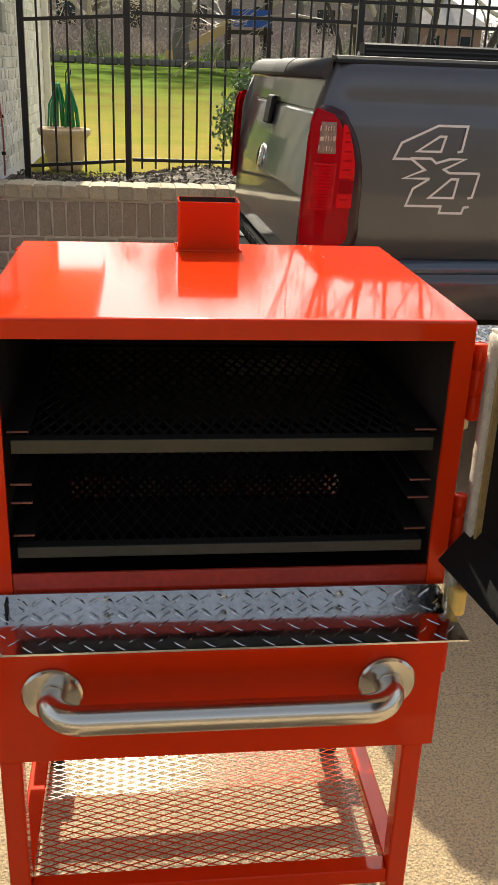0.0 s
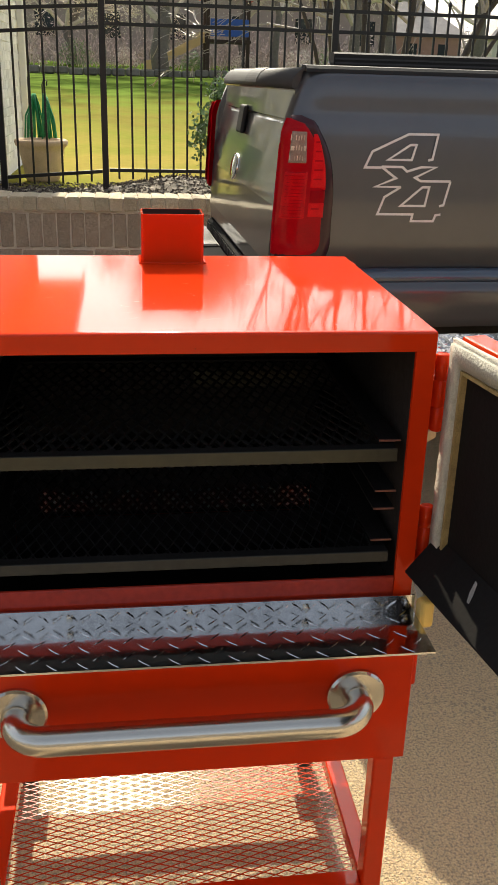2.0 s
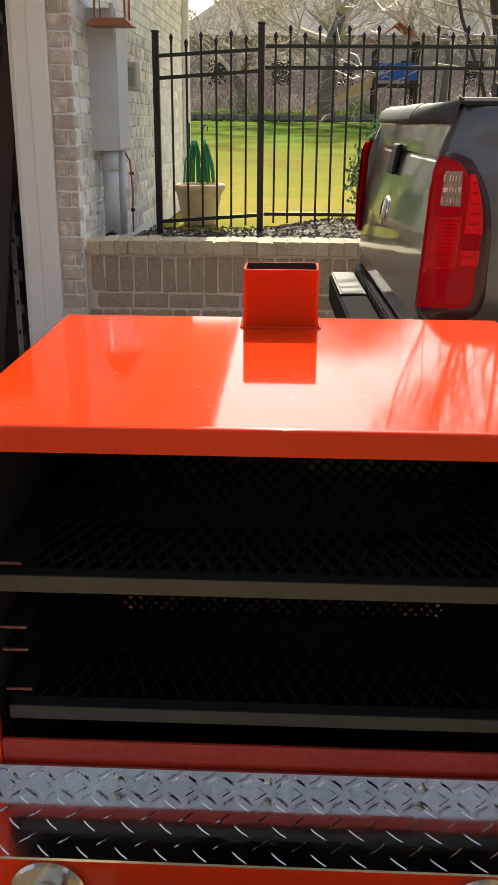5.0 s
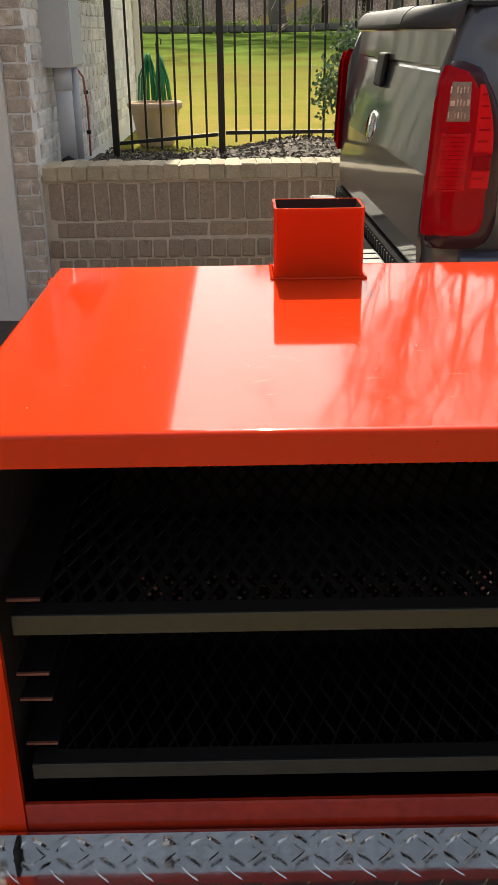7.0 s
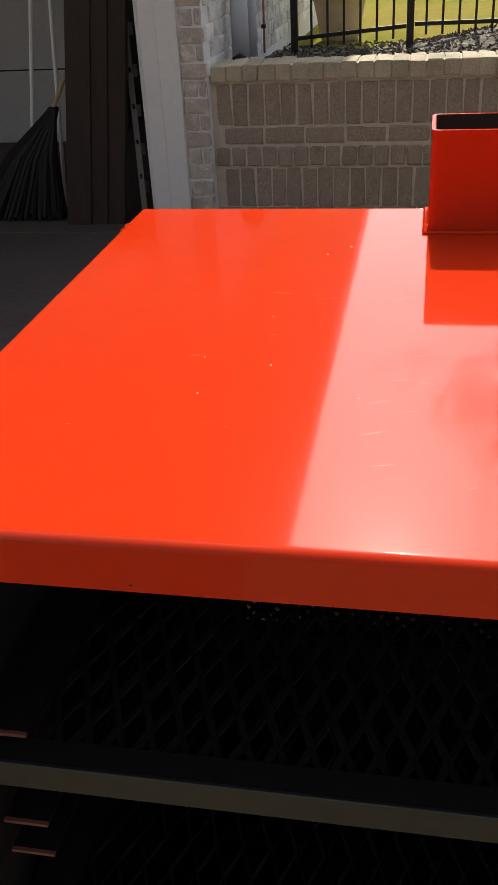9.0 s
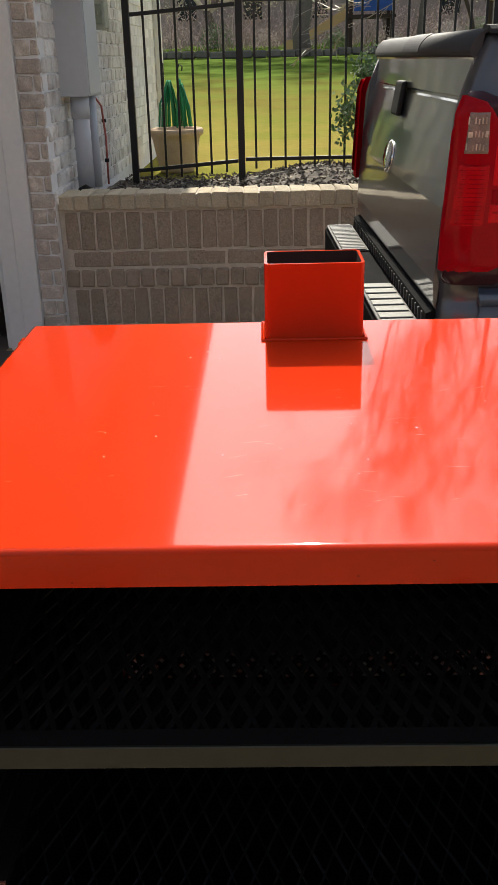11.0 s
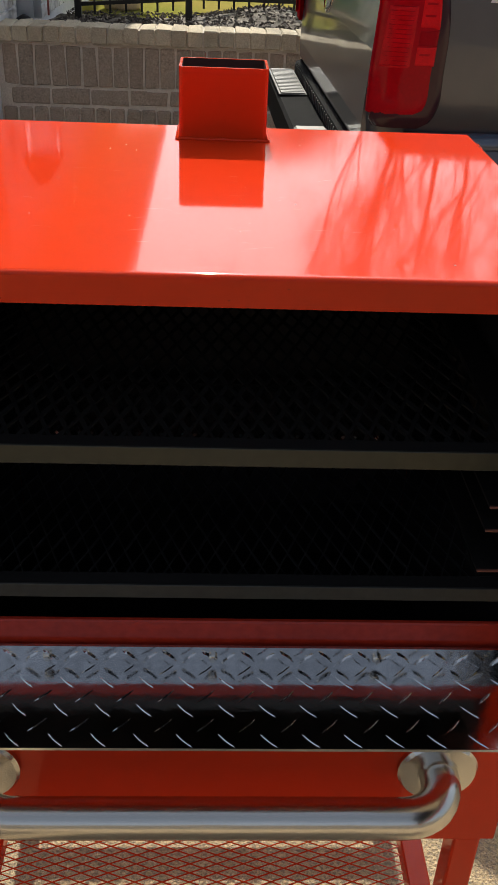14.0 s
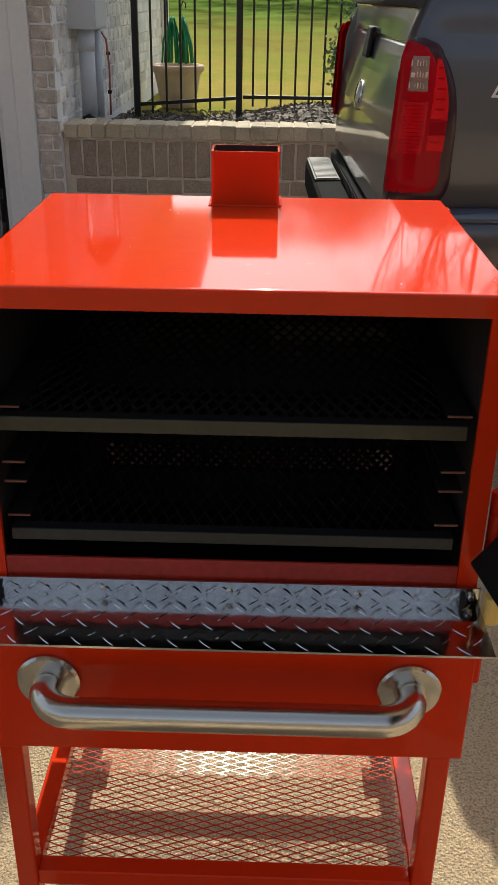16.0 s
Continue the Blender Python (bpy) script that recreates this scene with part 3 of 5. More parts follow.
for k in range(n):
    m = (k + 1) % n
    bm.faces.new((vo[0][k], vo[0][m], vo[1][m], vo[1][k]))
    bm.faces.new((vo[1][k], vo[1][m], vi[1][m], vi[1][k]))
chimney = sp("chimney", bm, M_ORANGE, "short rectangular orange flue")
bm = bmesh.new()
vi = [[bm.verts.new((p[0], p[1], z)) for p in i] for z in (BZ + 0.0005, CZ - 0.0005)]
for k in range(n):
    m = (k + 1) % n
    bm.faces.new((vi[0][m], vi[0][k], vi[1][k], vi[1][m]))
bm.faces.new(vi[0])
part("flue_lining", bm, M_SOOT, chimney, "sooty inside of the flue")
bm = bmesh.new()
for ln in (((CX0 - 0.004, CY0 - 0.002), (CX1 + 0.004, CY0 - 0.002)), ((CX1 + 0.002, CY0 - 0.004), (CX1 + 0.002, CY1)), ((CX0 - 0.002, CY0 - 0.004), (CX0 - 0.002, CY1))):
    a, b = Vector((*ln[0], BZ + 0.0004)), Vector((*ln[1], BZ + 0.0004))
    nn = 14
    rod(bm, [a.lerp(b, k / nn) for k in range(nn + 1)], [0.0014 + 0.0012 * ((k * 7) % 5) / 4 for k in range(nn + 1)], 6)
part("weld_bead", bm, M_ORANGE, chimney, "lumpy painted weld")

# runners for the grates: black tops, lit front edges put in as lighter strips
for z in (0.9975, 0.9255, 0.8995, 0.8525):
    for xa, xb in ((BX0 + 0.0275, BX0 + 0.054), (BX1 - 0.054, BX1 - 0.0255)):
        run = sp("grate_runner", bbox(xa, xb, 0.030, 0.45, z - 0.003, z), M_BLACK)
        part("worn_edge", bbox(xa, xb, 0.0275, 0.0298, z - 0.0022, z), M_RUNNER, run, "front edge coloured lighter for the light it catches")

# stand
LEGS = [(-0.607, -0.026), (-0.038, -0.026), (-0.607, BYB - 0.034), (-0.038, BYB - 0.034)]
LB = GZ + 0.098
for x, y in LEGS:
    leg = sp("leg", bbox(x, x + 0.030, y, y + 0.030, LB + 0.006, FZ0 - 0.0005, 0.003, 2), M_ORANGE)
    cx, cy = x + 0.015, y + 0.015
    part("foot_plate", bbox(cx - 0.04, cx + 0.04, cy - 0.035, cy + 0.035, LB, LB + 0.0058, 0.001, 1), M_ORANGE, leg)
    bm = bmesh.new()
    box(bm, cx - 0.02, cx + 0.02, cy - 0.02, cy + 0.02, LB - 0.006, LB - 0.0002)
    box(bm, cx - 0.019, cx - 0.016, cy - 0.012, cy + 0.03, GZ + 0.036, LB - 0.0061)
    box(bm, cx + 0.016, cx + 0.019, cy - 0.012, cy + 0.03, GZ + 0.036, LB - 0.0061)
    part("caster_fork", bm, M_STEEL, leg, "zinc swivel fork")
    bm = lathe(bmesh.new(), [(0.03, -0.0155), (0.038, -0.0145), (0.041, -0.010), (0.041, 0.010), (0.038, 0.0145), (0.03, 0.0155)], (cx, cy + 0.018, GZ + 0.041), (1, 0, 0), 28)
    part("caster_wheel", bm, M_TYRE, leg, "black rubber caster wheel", True)
SZ0, SZ1 = 0.258, 0.286
SH_L, SH_S = 0.0340, 0.0130
fx0, fx1 = -0.5768, -0.0382
sp("shelf_rail", bbox(fx0, fx1, -0.025, 0.004, SZ0, SZ1, 0.002, 1), M_ORANGE)
sp("shelf_rail", bbox(fx0, fx1, 0.465, 0.494, SZ0, SZ1, 0.002, 1), M_ORANGE)
for xa, xb in ((-0.606, -0.577), (-0.0375, -0.0085)):
    sp("shelf_rail", bbox(xa, xb, 0.0063, 0.4627, SZ0, SZ1, 0.002, 1), M_ORANGE)
on(smoker, mesh_part("shelf_mesh", expanded(-0.5765, -0.0380, 0.0045, 0.4645, SZ0 + 0.016, "x", SH_L, SH_S, 0.0016, 0.0008, 0.008, 0.10), M_SHELF, smoker, "orange painted expanded-metal shelf"))

# door, swung open a little past square
door = part("door", bbox(0.0, 0.60, 0.0205, 0.055, 0.0, 0.362, 0.004, 2), M_ORANGE, smoker, "open orange door with white rope gasket and black inner face")
door.matrix_basis = pose(0.015, 0.011, 0.778, 0, 0, -80.9)
on(smoker, door)
bm = ring(bmesh.new(), 0.002, 0.598, 0.002, 0.360, 0.034, 0.566, 0.034, 0.328, 0.003, 0.020)
bmesh.ops.bevel(bm, geom=[e for e in bm.edges if e.calc_length() > 0.2], offset=0.005, segments=3, affect="EDGES")
bmesh.ops.subdivide_edges(bm, edges=[e for e in bm.edges if e.calc_length() > 0.2], cuts=60)
for v in bm.verts:
    v.co += Vector((noise.noise(v.co * 90), noise.noise(v.co * 90 + Vector((9, 0, 0))), noise.noise(v.co * 90 + Vector((0, 9, 0))))) * 0.0008
part("gasket", bm, M_GASKET, door, "white rope gasket", True)
part("inner_panel", bbox(0.034, 0.566, 0.013, 0.0203, 0.034, 0.328), M_DOORBLACK, door, "soot-black inner panel")
part("drip_flap", prism(bmesh.new(), [(0.012, 0.092), (-0.030, 0.044), (-0.030, 0.041), (0.012, 0.089)], "x", 0.012, 0.588), M_DOORBLACK, door, "black sheet-metal drip flap")
bm = ring(bmesh.new(), 0.034, 0.566, 0.034, 0.328, 0.0385, 0.5615, 0.0385, 0.3235, 0.0045, 0.0128)
part("gasket_edge", bm, mat("scorched_gasket_edge", (0.34, 0.24, 0.10), 0.9, var=0.4, scale=60, bump=0.3, bscale=200), door, "scorched tan inner edge of the gasket")
# small sun glint on the drip flap, put in as a pale patch
bm = bmesh.new()
bm.faces.new([bm.verts.new((u, -0.0305 + 0.042 * w - 0.0012, 0.0425 + 0.048 * w + 0.0012)) for u, w in ((0.125, 0.90), (0.131, 0.88), (0.139, 0.66), (0.143, 0.50), (0.138, 0.49), (0.130, 0.68))])
part("bare_patch", bm, mat("glint_pale_metal", (0.62, 0.60, 0.56), 0.35, 0.6, var=0.2, scale=40), door, "pale patch painted for a small glint on the flap")
for z0, z1 in ((1.012, 1.115), (0.805, 0.905)):
    bm = lathe(bmesh.new(), [(0.007, 0), (0.0095, 0.002), (0.0095, 0.032), (0.0085, 0.0325), (0.0085, 0.0335), (0.0095, 0.034), (0.0095, 0.068), (0.0085, 0.0685), (0.0085, 0.0695), (0.0095, 0.07), (0.0095, z1 - z0 - 0.002), (0.007, z1 - z0)], (0.0175, 0.022, z0), seg=16)
    hinge = sp("hinge", bm, M_ORANGE, "", True)
    part("hinge_leaf", bbox(0.0005, 0.0065, 0.024, 0.075, z0 + 0.005, z1 - 0.005, 0.001, 1), M_ORANGE, hinge)
shelf_board = sp("side_board", prism(bmesh.new(), [(0.0065, 0.185), (0.12, 0.295), (0.12, 0.40), (0.0065, 0.33)], "z", 0.893, 0.911), M_PINE, "pale pine side board")
part("side_board_slat", prism(bmesh.new(), [(0.0065, 0.215), (0.12, 0.325), (0.12, 0.40), (0.0065, 0.33)], "z", 0.915, 0.930), M_PINE, shelf_board)
part("bracket", prism(bmesh.new(), [(0.0066, 0.8928), (0.10, 0.8928), (0.0066, 0.84)], "y", 0.30, 0.304), M_ORANGE, shelf_board)
# tread plate wing on the hinge side
WZ = 1.030
bm = bbox(0.0062, 0.34, 0.11, 0.43, WZ - 0.003, WZ)
for i in range(18):
    for j in range(17):
        cx, cy, ang = 0.018 + i * 0.0185, 0.120 + j * 0.0185, radians(45 if (i + j) % 2 else 135)
        dx, dy = 0.010 * math.cos(ang), 0.010 * math.sin(ang)
        rod(bm, [(cx - dx, cy - dy, WZ - 0.0004), (cx, cy, WZ + 0.0006), (cx + dx, cy + dy, WZ - 0.0004)], [0.0006, 0.0019, 0.0006], 5)
wing = sp("side_wing", bm, M_TREAD, "bright aluminium tread-plate side wing")
for y in (0.115, 0.40):
    part("bracket", prism(bmesh.new(), [(0.0066, WZ - 0.0032), (0.06, WZ - 0.0032), (0.0066, 0.985)], "y", y, y + 0.004), M_ORANGE, wing)
lv = sp("latch_handle", bbox(0.0062, 0.026, -0.030, -0.004, 0.744, 0.786, 0.006, 3), M_YELLOW, "yellow plastic latch")
bm = bmesh.new()
rod(bm, [(0.012, -0.012, 0.782), (0.010, 0.012, 0.80), (0.012, 0.035, 0.812)], [0.006, 0.006, 0.004], 8)
part("strap", bm, M_GASKET, lv, "white strap", True)


def grate(name, label, y0, ztop, hh=0.018, front=None, strand=0.0036):
    g = thing(name, label, "grill grate", (-0.3, y0, ztop - 0.018), group="cooking grates")
    x0, x1, y1 = -0.5695, -0.0325, y0 + 0.425
    inv = Matrix.Translation(g.location).inverted()

    def add(nm, bm, m, lab=""):
        o = part(nm, bm, m, g, lab)
        o.matrix_parent_inverse = inv
        return o
    t, w = 0.003, 0.019
    add("frame_bar", bbox(x0, x1, y0, y0 + t, ztop - hh, ztop, 0.0006, 1), front or M_STEEL, "bare steel front bar")
    add("frame_bar", bbox(x0, x1, y0 + t + 0.0002, y0 + w, ztop - t - 0.0006, ztop - 0.0006), M_GRATE, "smoke-blackened flange")
    add("frame_bar", prism(bmesh.new(), [(y1, ztop - 0.018), (y1 - t, ztop - 0.018), (y1 - t, ztop - t), (y1 - w, ztop - t), (y1 - w, ztop), (y1, ztop)], "x", x0, x1), M_GRATE)
    for xa, s in ((x0, 1), (x1, -1)):
        add("frame_bar", prism(bmesh.new(), [(xa, ztop - 0.018), (xa + s * t, ztop - 0.018), (xa + s * t, ztop - t), (xa + s * w, ztop - t), (xa + s * w, ztop), (xa, ztop)], "y", y0 + w, y1 - w), M_GRATE)
    me = expanded(x0 + 0.012, x1 - 0.012, y0 + 0.012, y1 - 0.012, ztop - t - 0.0006, "y", 0.044, 0.0175, strand, 0.002)
    o = mesh_part("grate_mesh", me, M_IRON if front else M_GRATE, g, "diamond-pattern expanded steel")
    o.matrix_parent_inverse = inv
    return g


grate("cooking_grate", "upper expanded-steel cooking grate with angle-iron frame inside the smoker", 0.014, 0.9905)
grate("cooking_grate", "lower expanded-steel cooking grate with angle-iron frame inside the smoker", 0.014, 0.8410, 0.0155, M_DULLSTEEL, 0.0014)


# ---- the truck ----
TC, TW, TX = 2.985, 0.935, 0.112       # centre line, half width, tail
truck = thing("pickup_truck", "dark grey pickup truck with silver off-road decal parked beside the smoker", "pickup truck", (2.8, TC, 0.0))


def tp(name, bm, material, label="", smooth=False, parent=None):
    ob = part(name, bm, material, parent or truck, label, smooth)
    return ob if parent else on(truck, ob)


SIDE = [(0.05, 0.60), (0.015, 0.66), (0.012, 0.735), (0.026, 0.75), (0.026, 0.80), (0.008, 0.815), (0.003, 0.90), (0.0, 1.0), (0.0005, 1.08), (0.004, 1.16), (0.010, 1.23), (0.017, 1.275), (0.023, 1.295), (0.0265, 1.315), (0.0275, 1.34), (0.031, 1.375), (0.037, 1.402), (0.047, 1.424), (0.062, 1.437), (0.085, 1.442), (0.12, 1.443)]
REAR = [(0.0, 0.066), (0.006, 0.040), (0.018, 0.022), (0.038, 0.009), (0.07, 0.002), (0.11, 0.0), (1.0, 0.0), (2.1, 0.0)]
bm = bmesh.new()
secs = []
for dx, s in REAR:
    pts = [(TC - TW + i + s, z - (0.012 if s > 0.03 and z > 1.4 else 0)) for i, z in SIDE]
    pts += [(TC + TW - i - s, z - (0.012 if s > 0.03 and z > 1.4 else 0)) for i, z in SIDE[::-1]]
    secs.append([bm.verts.new((TX + dx, y, z)) for y, z in pts])
for a, b in zip(secs, secs[1:]):
    for k in range(len(a)):
        bm.faces.new((a[k], a[(k + 1) % len(a)], b[(k + 1) % len(a)], b[k]))
bm.faces.new(secs[0][::-1])
bm.faces.new(secs[-1])
bed = tp("truck_bed", bm, M_TRUCK, smooth=False)
for p in bed.data.polygons:
    p.use_smooth = abs(p.normal.x) < 0.98
# lower moulding
tp("side_moulding", prism(bmesh.new(), [(TC - TW + 0.045, 0.796), (TC - TW + 0.012, 0.796), (TC - TW - 0.004, 0.772), (TC - TW - 0.008, 0.752), (TC - TW + 0.045, 0.752)], "x", TX + 0.10, TX + 2.08), M_TRUCK_LOW, "blue-grey side moulding", True)
tp("lower_panel", prism(bmesh.new(), [(TC - TW + 0.045, 0.7515), (TC - TW - 0.009, 0.7515), (TC - TW - 0.014, 0.71), (TC - TW - 0.010, 0.66), (TC - TW + 0.006, 0.615), (TC - TW + 0.012, 0.585), (TC - TW + 0.045, 0.575)], "x", TX + 0.10, TX + 2.08), M_TRUCK, "", True)
# bed rail cap and rear cap
bm = bmesh.new()
prism(bm, [(TC - TW + 0.050, 1.4290), (TC - TW + 0.054, 1.440), (TC - TW + 0.066, 1.449), (TC - TW + 0.13, 1.452), (TC - TW + 0.14, 1.443)], "x", TX + 0.09, TX + 2.08)
tp("rail_cap", bm, M_PLASTIC, "dark plastic bed rail cap")
bm = bmesh.new()
prism(bm, [(TC + TW - 0.045, 1.4405), (TC + TW - 0.06, 1.447), (TC + TW - 0.13, 1.449), (TC + TW - 0.14, 1.443)], "x", TX + 0.09, TX + 2.08)
tp("rail_cap", bm, M_PLASTIC, "dark plastic bed rail cap")
bm = prism(bmesh.new(), [(TC - TW + 0.20, 1.447), (TC - TW + 0.20, 1.490), (TC - TW + 0.215, 1.496), (TC - TW + 0.26, 1.496), (TC - TW + 0.275, 1.49), (TC - TW + 0.275, 1.447)], "x", TX + 0.215, TX + 2.0)
rail = tp("bed_rack_rail", bm, M_PLASTIC, "black slotted bed rack rail")
for z in (1.458, 1.472):
    tp("groove", bbox(TX + 0.22, TX + 1.99, TC - TW + 0.197, TC - TW + 0.1995, z, z + 0.006), M_CAP, parent=rail)
tp("rack_end_bolt", lathe(bmesh.new(), [(0.008, 0), (0.008, 0.012), (0.004, 0.014)], (TX + 0.2145, TC - TW + 0.237, 1.458), (-1, 0, 0), 10), M_CHROME)
# tailgate
TG0, TG1 = TC - TW + 0.078, TC + TW - 0.078
bm = bmesh.new()
prof = [(0.0, 0.725), (-0.008, 0.735), (-0.012, 0.80), (-0.013, 1.0), (-0.010, 1.15), (-0.004, 1.262), (-0.001, 1.268), (-0.001, 1.274), (-0.008, 1.28), (-0.014, 1.37), (-0.018, 1.375), (0.0, 1.376)]
prism(bm, [(TX + p[0] - 0.001, p[1]) for p in prof], "y", TG0, TG1)
tailgate = tp("tailgate", bm, M_TRUCK)
arc = [(TX + 0.022 - 0.052 * math.cos(radians(9 * k)), 1.392 + 0.0525 * math.sin(radians(9 * k))) for k in range(11)]
bm = prism(bmesh.new(), [(TX - 0.018, 1.3765), (TX - 0.026, 1.380)] + arc + [(TX + 0.08, 1.4445), (TX + 0.08, 1.4422), (TX - 0.001, 1.431), (TX - 0.001, 1.3765)], "y", TG0 + 0.002, TG1 - 0.002)
cap = tp("tailgate_cap", bm, M_CAP, "dark grey plastic tailgate cap", True, parent=tailgate)
for p in cap.data.polygons:
    p.use_smooth = abs(p.normal.y) < 0.5
out_ = [(TX + 0.022 - 0.0545 * math.cos(radians(9 * k)), 1.392 + 0.055 * math.sin(radians(9 * k))) for k in range(11)]
in_ = [(TX + 0.022 - 0.0525 * math.cos(radians(9 * k)), 1.392 + 0.053 * math.sin(radians(9 * k))) for k in range(11)]
tp("step_lid", prism(bmesh.new(), out_ + in_[::-1], "y", TC - 0.14, TC + 0.16), M_CAP, "dark step cover", parent=tailgate)
bm = bbox(TX - 0.030, TX - 0.010, TC + 0.045, TC + 0.185, 1.185, 1.300, 0.010, 3)
tp("tailgate_handle", bm, M_PLASTIC, "black plastic latch handle", parent=tailgate)
bm = lathe(bmesh.new(), [(0.056, 0), (0.056, 0.005), (0.045, 0.010), (0.0, 0.013)], (TX - 0.0125, TC + 0.12, 1.045), (-1, 0, 0), 28)
for v in bm.verts:
    v.co.y = TC + 0.12 + (v.co.y - TC - 0.12) * 1.7
tp("emblem", bm, M_CHROME, "oval chrome emblem", True, parent=tailgate)
for y in (TG0 - 0.004, TG1 + 0.001):
    tp("gap_seal", bbox(TX - 0.003, TX + 0.0, y, y + 0.003, 0.73, 1.376), M_PLASTIC, parent=tailgate)


# tail lights
def corner(s):
    """The body's outline in plan, s metres forward of the inner edge of the lamp."""
    pts = [(TX + dx, TC - TW + sy) for dx, sy in REAR[:6]]
    pts = [(TX - 0.004, TC - TW + 0.115)] + pts + [(TX + 0.5, TC - TW)]
    for (xa, ya), (xb, yb) in zip(pts, pts[1:]):
        d = math.hypot(xb - xa, yb - ya)
        if s <= d or (xb, yb) == pts[-1]:
            t = s / d
            nx, ny = (yb - ya) / d, -(xb - xa) / d
            return Vector((xa + (xb - xa) * t, ya + (yb - ya) * t, 0)), Vector((nx, ny, 0)) 
        s -= d
    return Vector((*pts[-1], 0)), Vector((0, -1, 0))


def lamp_patch(left, right, z0, z1, lift, far=False, rows=30, cols=16, depth=0.02):
    bm = bmesh.new()
    g = []
    for r in range(rows + 1):
        v = r / rows
        z = 1.30 - (1.0 if far else 1.16) * (1.30 - (z0 + (z1 - z0) * v))
        a, b = left(v), right(v)
        row = []
        for c in range(cols + 1):
            u = c / cols
            p, nrm = corner(a + (b - a) * u)
            n2 = Vector((-0.55, -0.83, 0)) if nrm.length < 0.1 else nrm
            e = min(u, 1 - u, v * 1.5, (1 - v) * 1.5)
            edge_ = -0.004 if lift < 0.02 else lift - 0.006
            off = edge_ + (lift - edge_) * min(1.0, max(0.0, e) / 0.10) ** 0.5
            q = p + n2 * off
            q.z = z
            if far:
                q.y = 2 * TC - q.y
                q.x -= 0.026
            row.append(bm.verts.new(q))
        g.append(row)
    for a, b in zip(g, g[1:]):
        for c in range(cols):
            bm.faces.new((a[c], a[c + 1], b[c + 1], b[c]))
    return bm


def rightedge(w, r0, r1, h):
    def f(v):
        z = v * h
        d = 0.0
        if z > h - r1:
            k = (z - (h - r1)) / r1
            d = r1 * 0.62 * (1 - math.sqrt(max(0, 1 - k * k)))
        if z < r0:
            k = (r0 - z) / r0
            d = r0 * 0.7 * (1 - math.sqrt(max(0, 1 - k * k)))
        return w - d
    return f


for far in (False, True):
    base = lamp_patch(lambda v: 0.066 + 0.012 * v, rightedge(0.274, 0.08, 0.25, 0.42), 0.876, 1.298, 0.016, far)
    lt = tp("tail_light", base, M_BRAKE if far else M_SMOKE, "tall red tail light with dark rim", True)
    w = 0.234
    tp("red_lens", lamp_patch(lambda v: 0.066 + 0.012 * v, rightedge(w, 0.05, 0.23, 0.40), 0.908, 1.290, 0.021, far), M_BRAKE if far else M_RED, "", True, parent=lt)
    if far:
        continue
    tp("reversing_lens", lamp_patch(lambda v: 0.110 + 0.006 * v, lambda v: 0.166 - 0.008 * v, 1.168, 1.258, 0.0232), M_CLEAR, "clear ribbed reversing lens", True, parent=lt)
    for c in range(5):
        a0 = 0.115 + 0.0085 * c
        for q in range(3):
            za, zb = 1.173 + 0.027 * q, 1.171 + 0.027 * q + (0.026, 0.022, 0.025)[(q + c) % 3]
            tp("lens_rib", lamp_patch(lambda v: a0 + 0.003 * (q % 2), lambda v: a0 + 0.006 + 0.003 * (q % 2), za, zb, 0.0240, rows=4, cols=4), M_AMBER, parent=lt)
    tp("brake_lens", lamp_patch(lambda v: 0.092 + 0.008 * v, lambda v: 0.176, 1.010, 1.152, 0.0225), M_BRAKE, "bright red lens section", True, parent=lt)
    for q in range(14):
        z = 1.018 + q * 0.0096
        e_ = 0.093 + 0.004 * ((q * 5) % 3)
        tp("lens_rib", lamp_patch(lambda v: e_ + 0.010 * v, lambda v: 0.166 + 0.010 * v, z, z + 0.0048, 0.0231, rows=3, cols=6), M_RED_DARK, parent=lt)
    for z0, z1, n_ in ((1.098, 1.250, 6), (1.020, 1.062, 2)):
        tp("reflector", lamp_patch(lambda v: 0.180, lambda v: 0.236 - (0.044 * v * v if z0 > 1.05 else 0.0), z0, z1, 0.0228), M_RED_BRIGHT, "bright red reflector", True, parent=lt)
        for q in range(1, n_):
            za = z0 + (z1 - z0) * q / n_
            tp("lens_rib", lamp_patch(lambda v: 0.186, lambda v: 0.224 - 0.03 * max(0.0, (za - 1.17) / 0.08), za, za + 0.008, 0.0234, rows=4, cols=6), M_RED, parent=lt)
    tp("dark_gap", lamp_patch(lambda v: 0.182, lambda v: 0.236, 1.063, 1.097, 0.0230), M_RED_DARK, "", True, parent=lt)

# decal: outlined four, x, four
def stroke(bm, pts, w, y=TC - TW - 0.0015):
    """One even line with mitred corners along the side panel."""
    pts = [Vector(p) for p in pts]
    closed = (pts[0] - pts[-1]).length < 1e-6
    if closed:
        pts = pts[:-1]
    n = len(pts)
    rows = []
    for k, p in enumerate(pts):
        a = pts[k - 1] if (k or closed) else None
        b = pts[(k + 1) % n] if (k < n - 1 or closed) else None
        d0 = (p - a).normalized() if a is not None else (b - p).normalized()
        d1 = (b - p).normalized() if b is not None else d0
        n0, n1 = Vector((-d0.y, d0.x)), Vector((-d1.y, d1.x))
        m = n0 + n1
        m = m.normalized() if m.length > 0.05 else n0
        m = m * min(w / 2 / max(0.25, m.dot(n0)), w * 1.3)
        rows.append([bm.verts.new((q.x, y + 0.052 * max(0, q.y - 1.13), q.y)) for q in (p - m, p + m)])
    for k in range(n if closed else n - 1):
        r0, r1 = rows[k], rows[(k + 1) % n]
        bm.faces.new((r0[0], r1[0], r1[1], r0[1]))


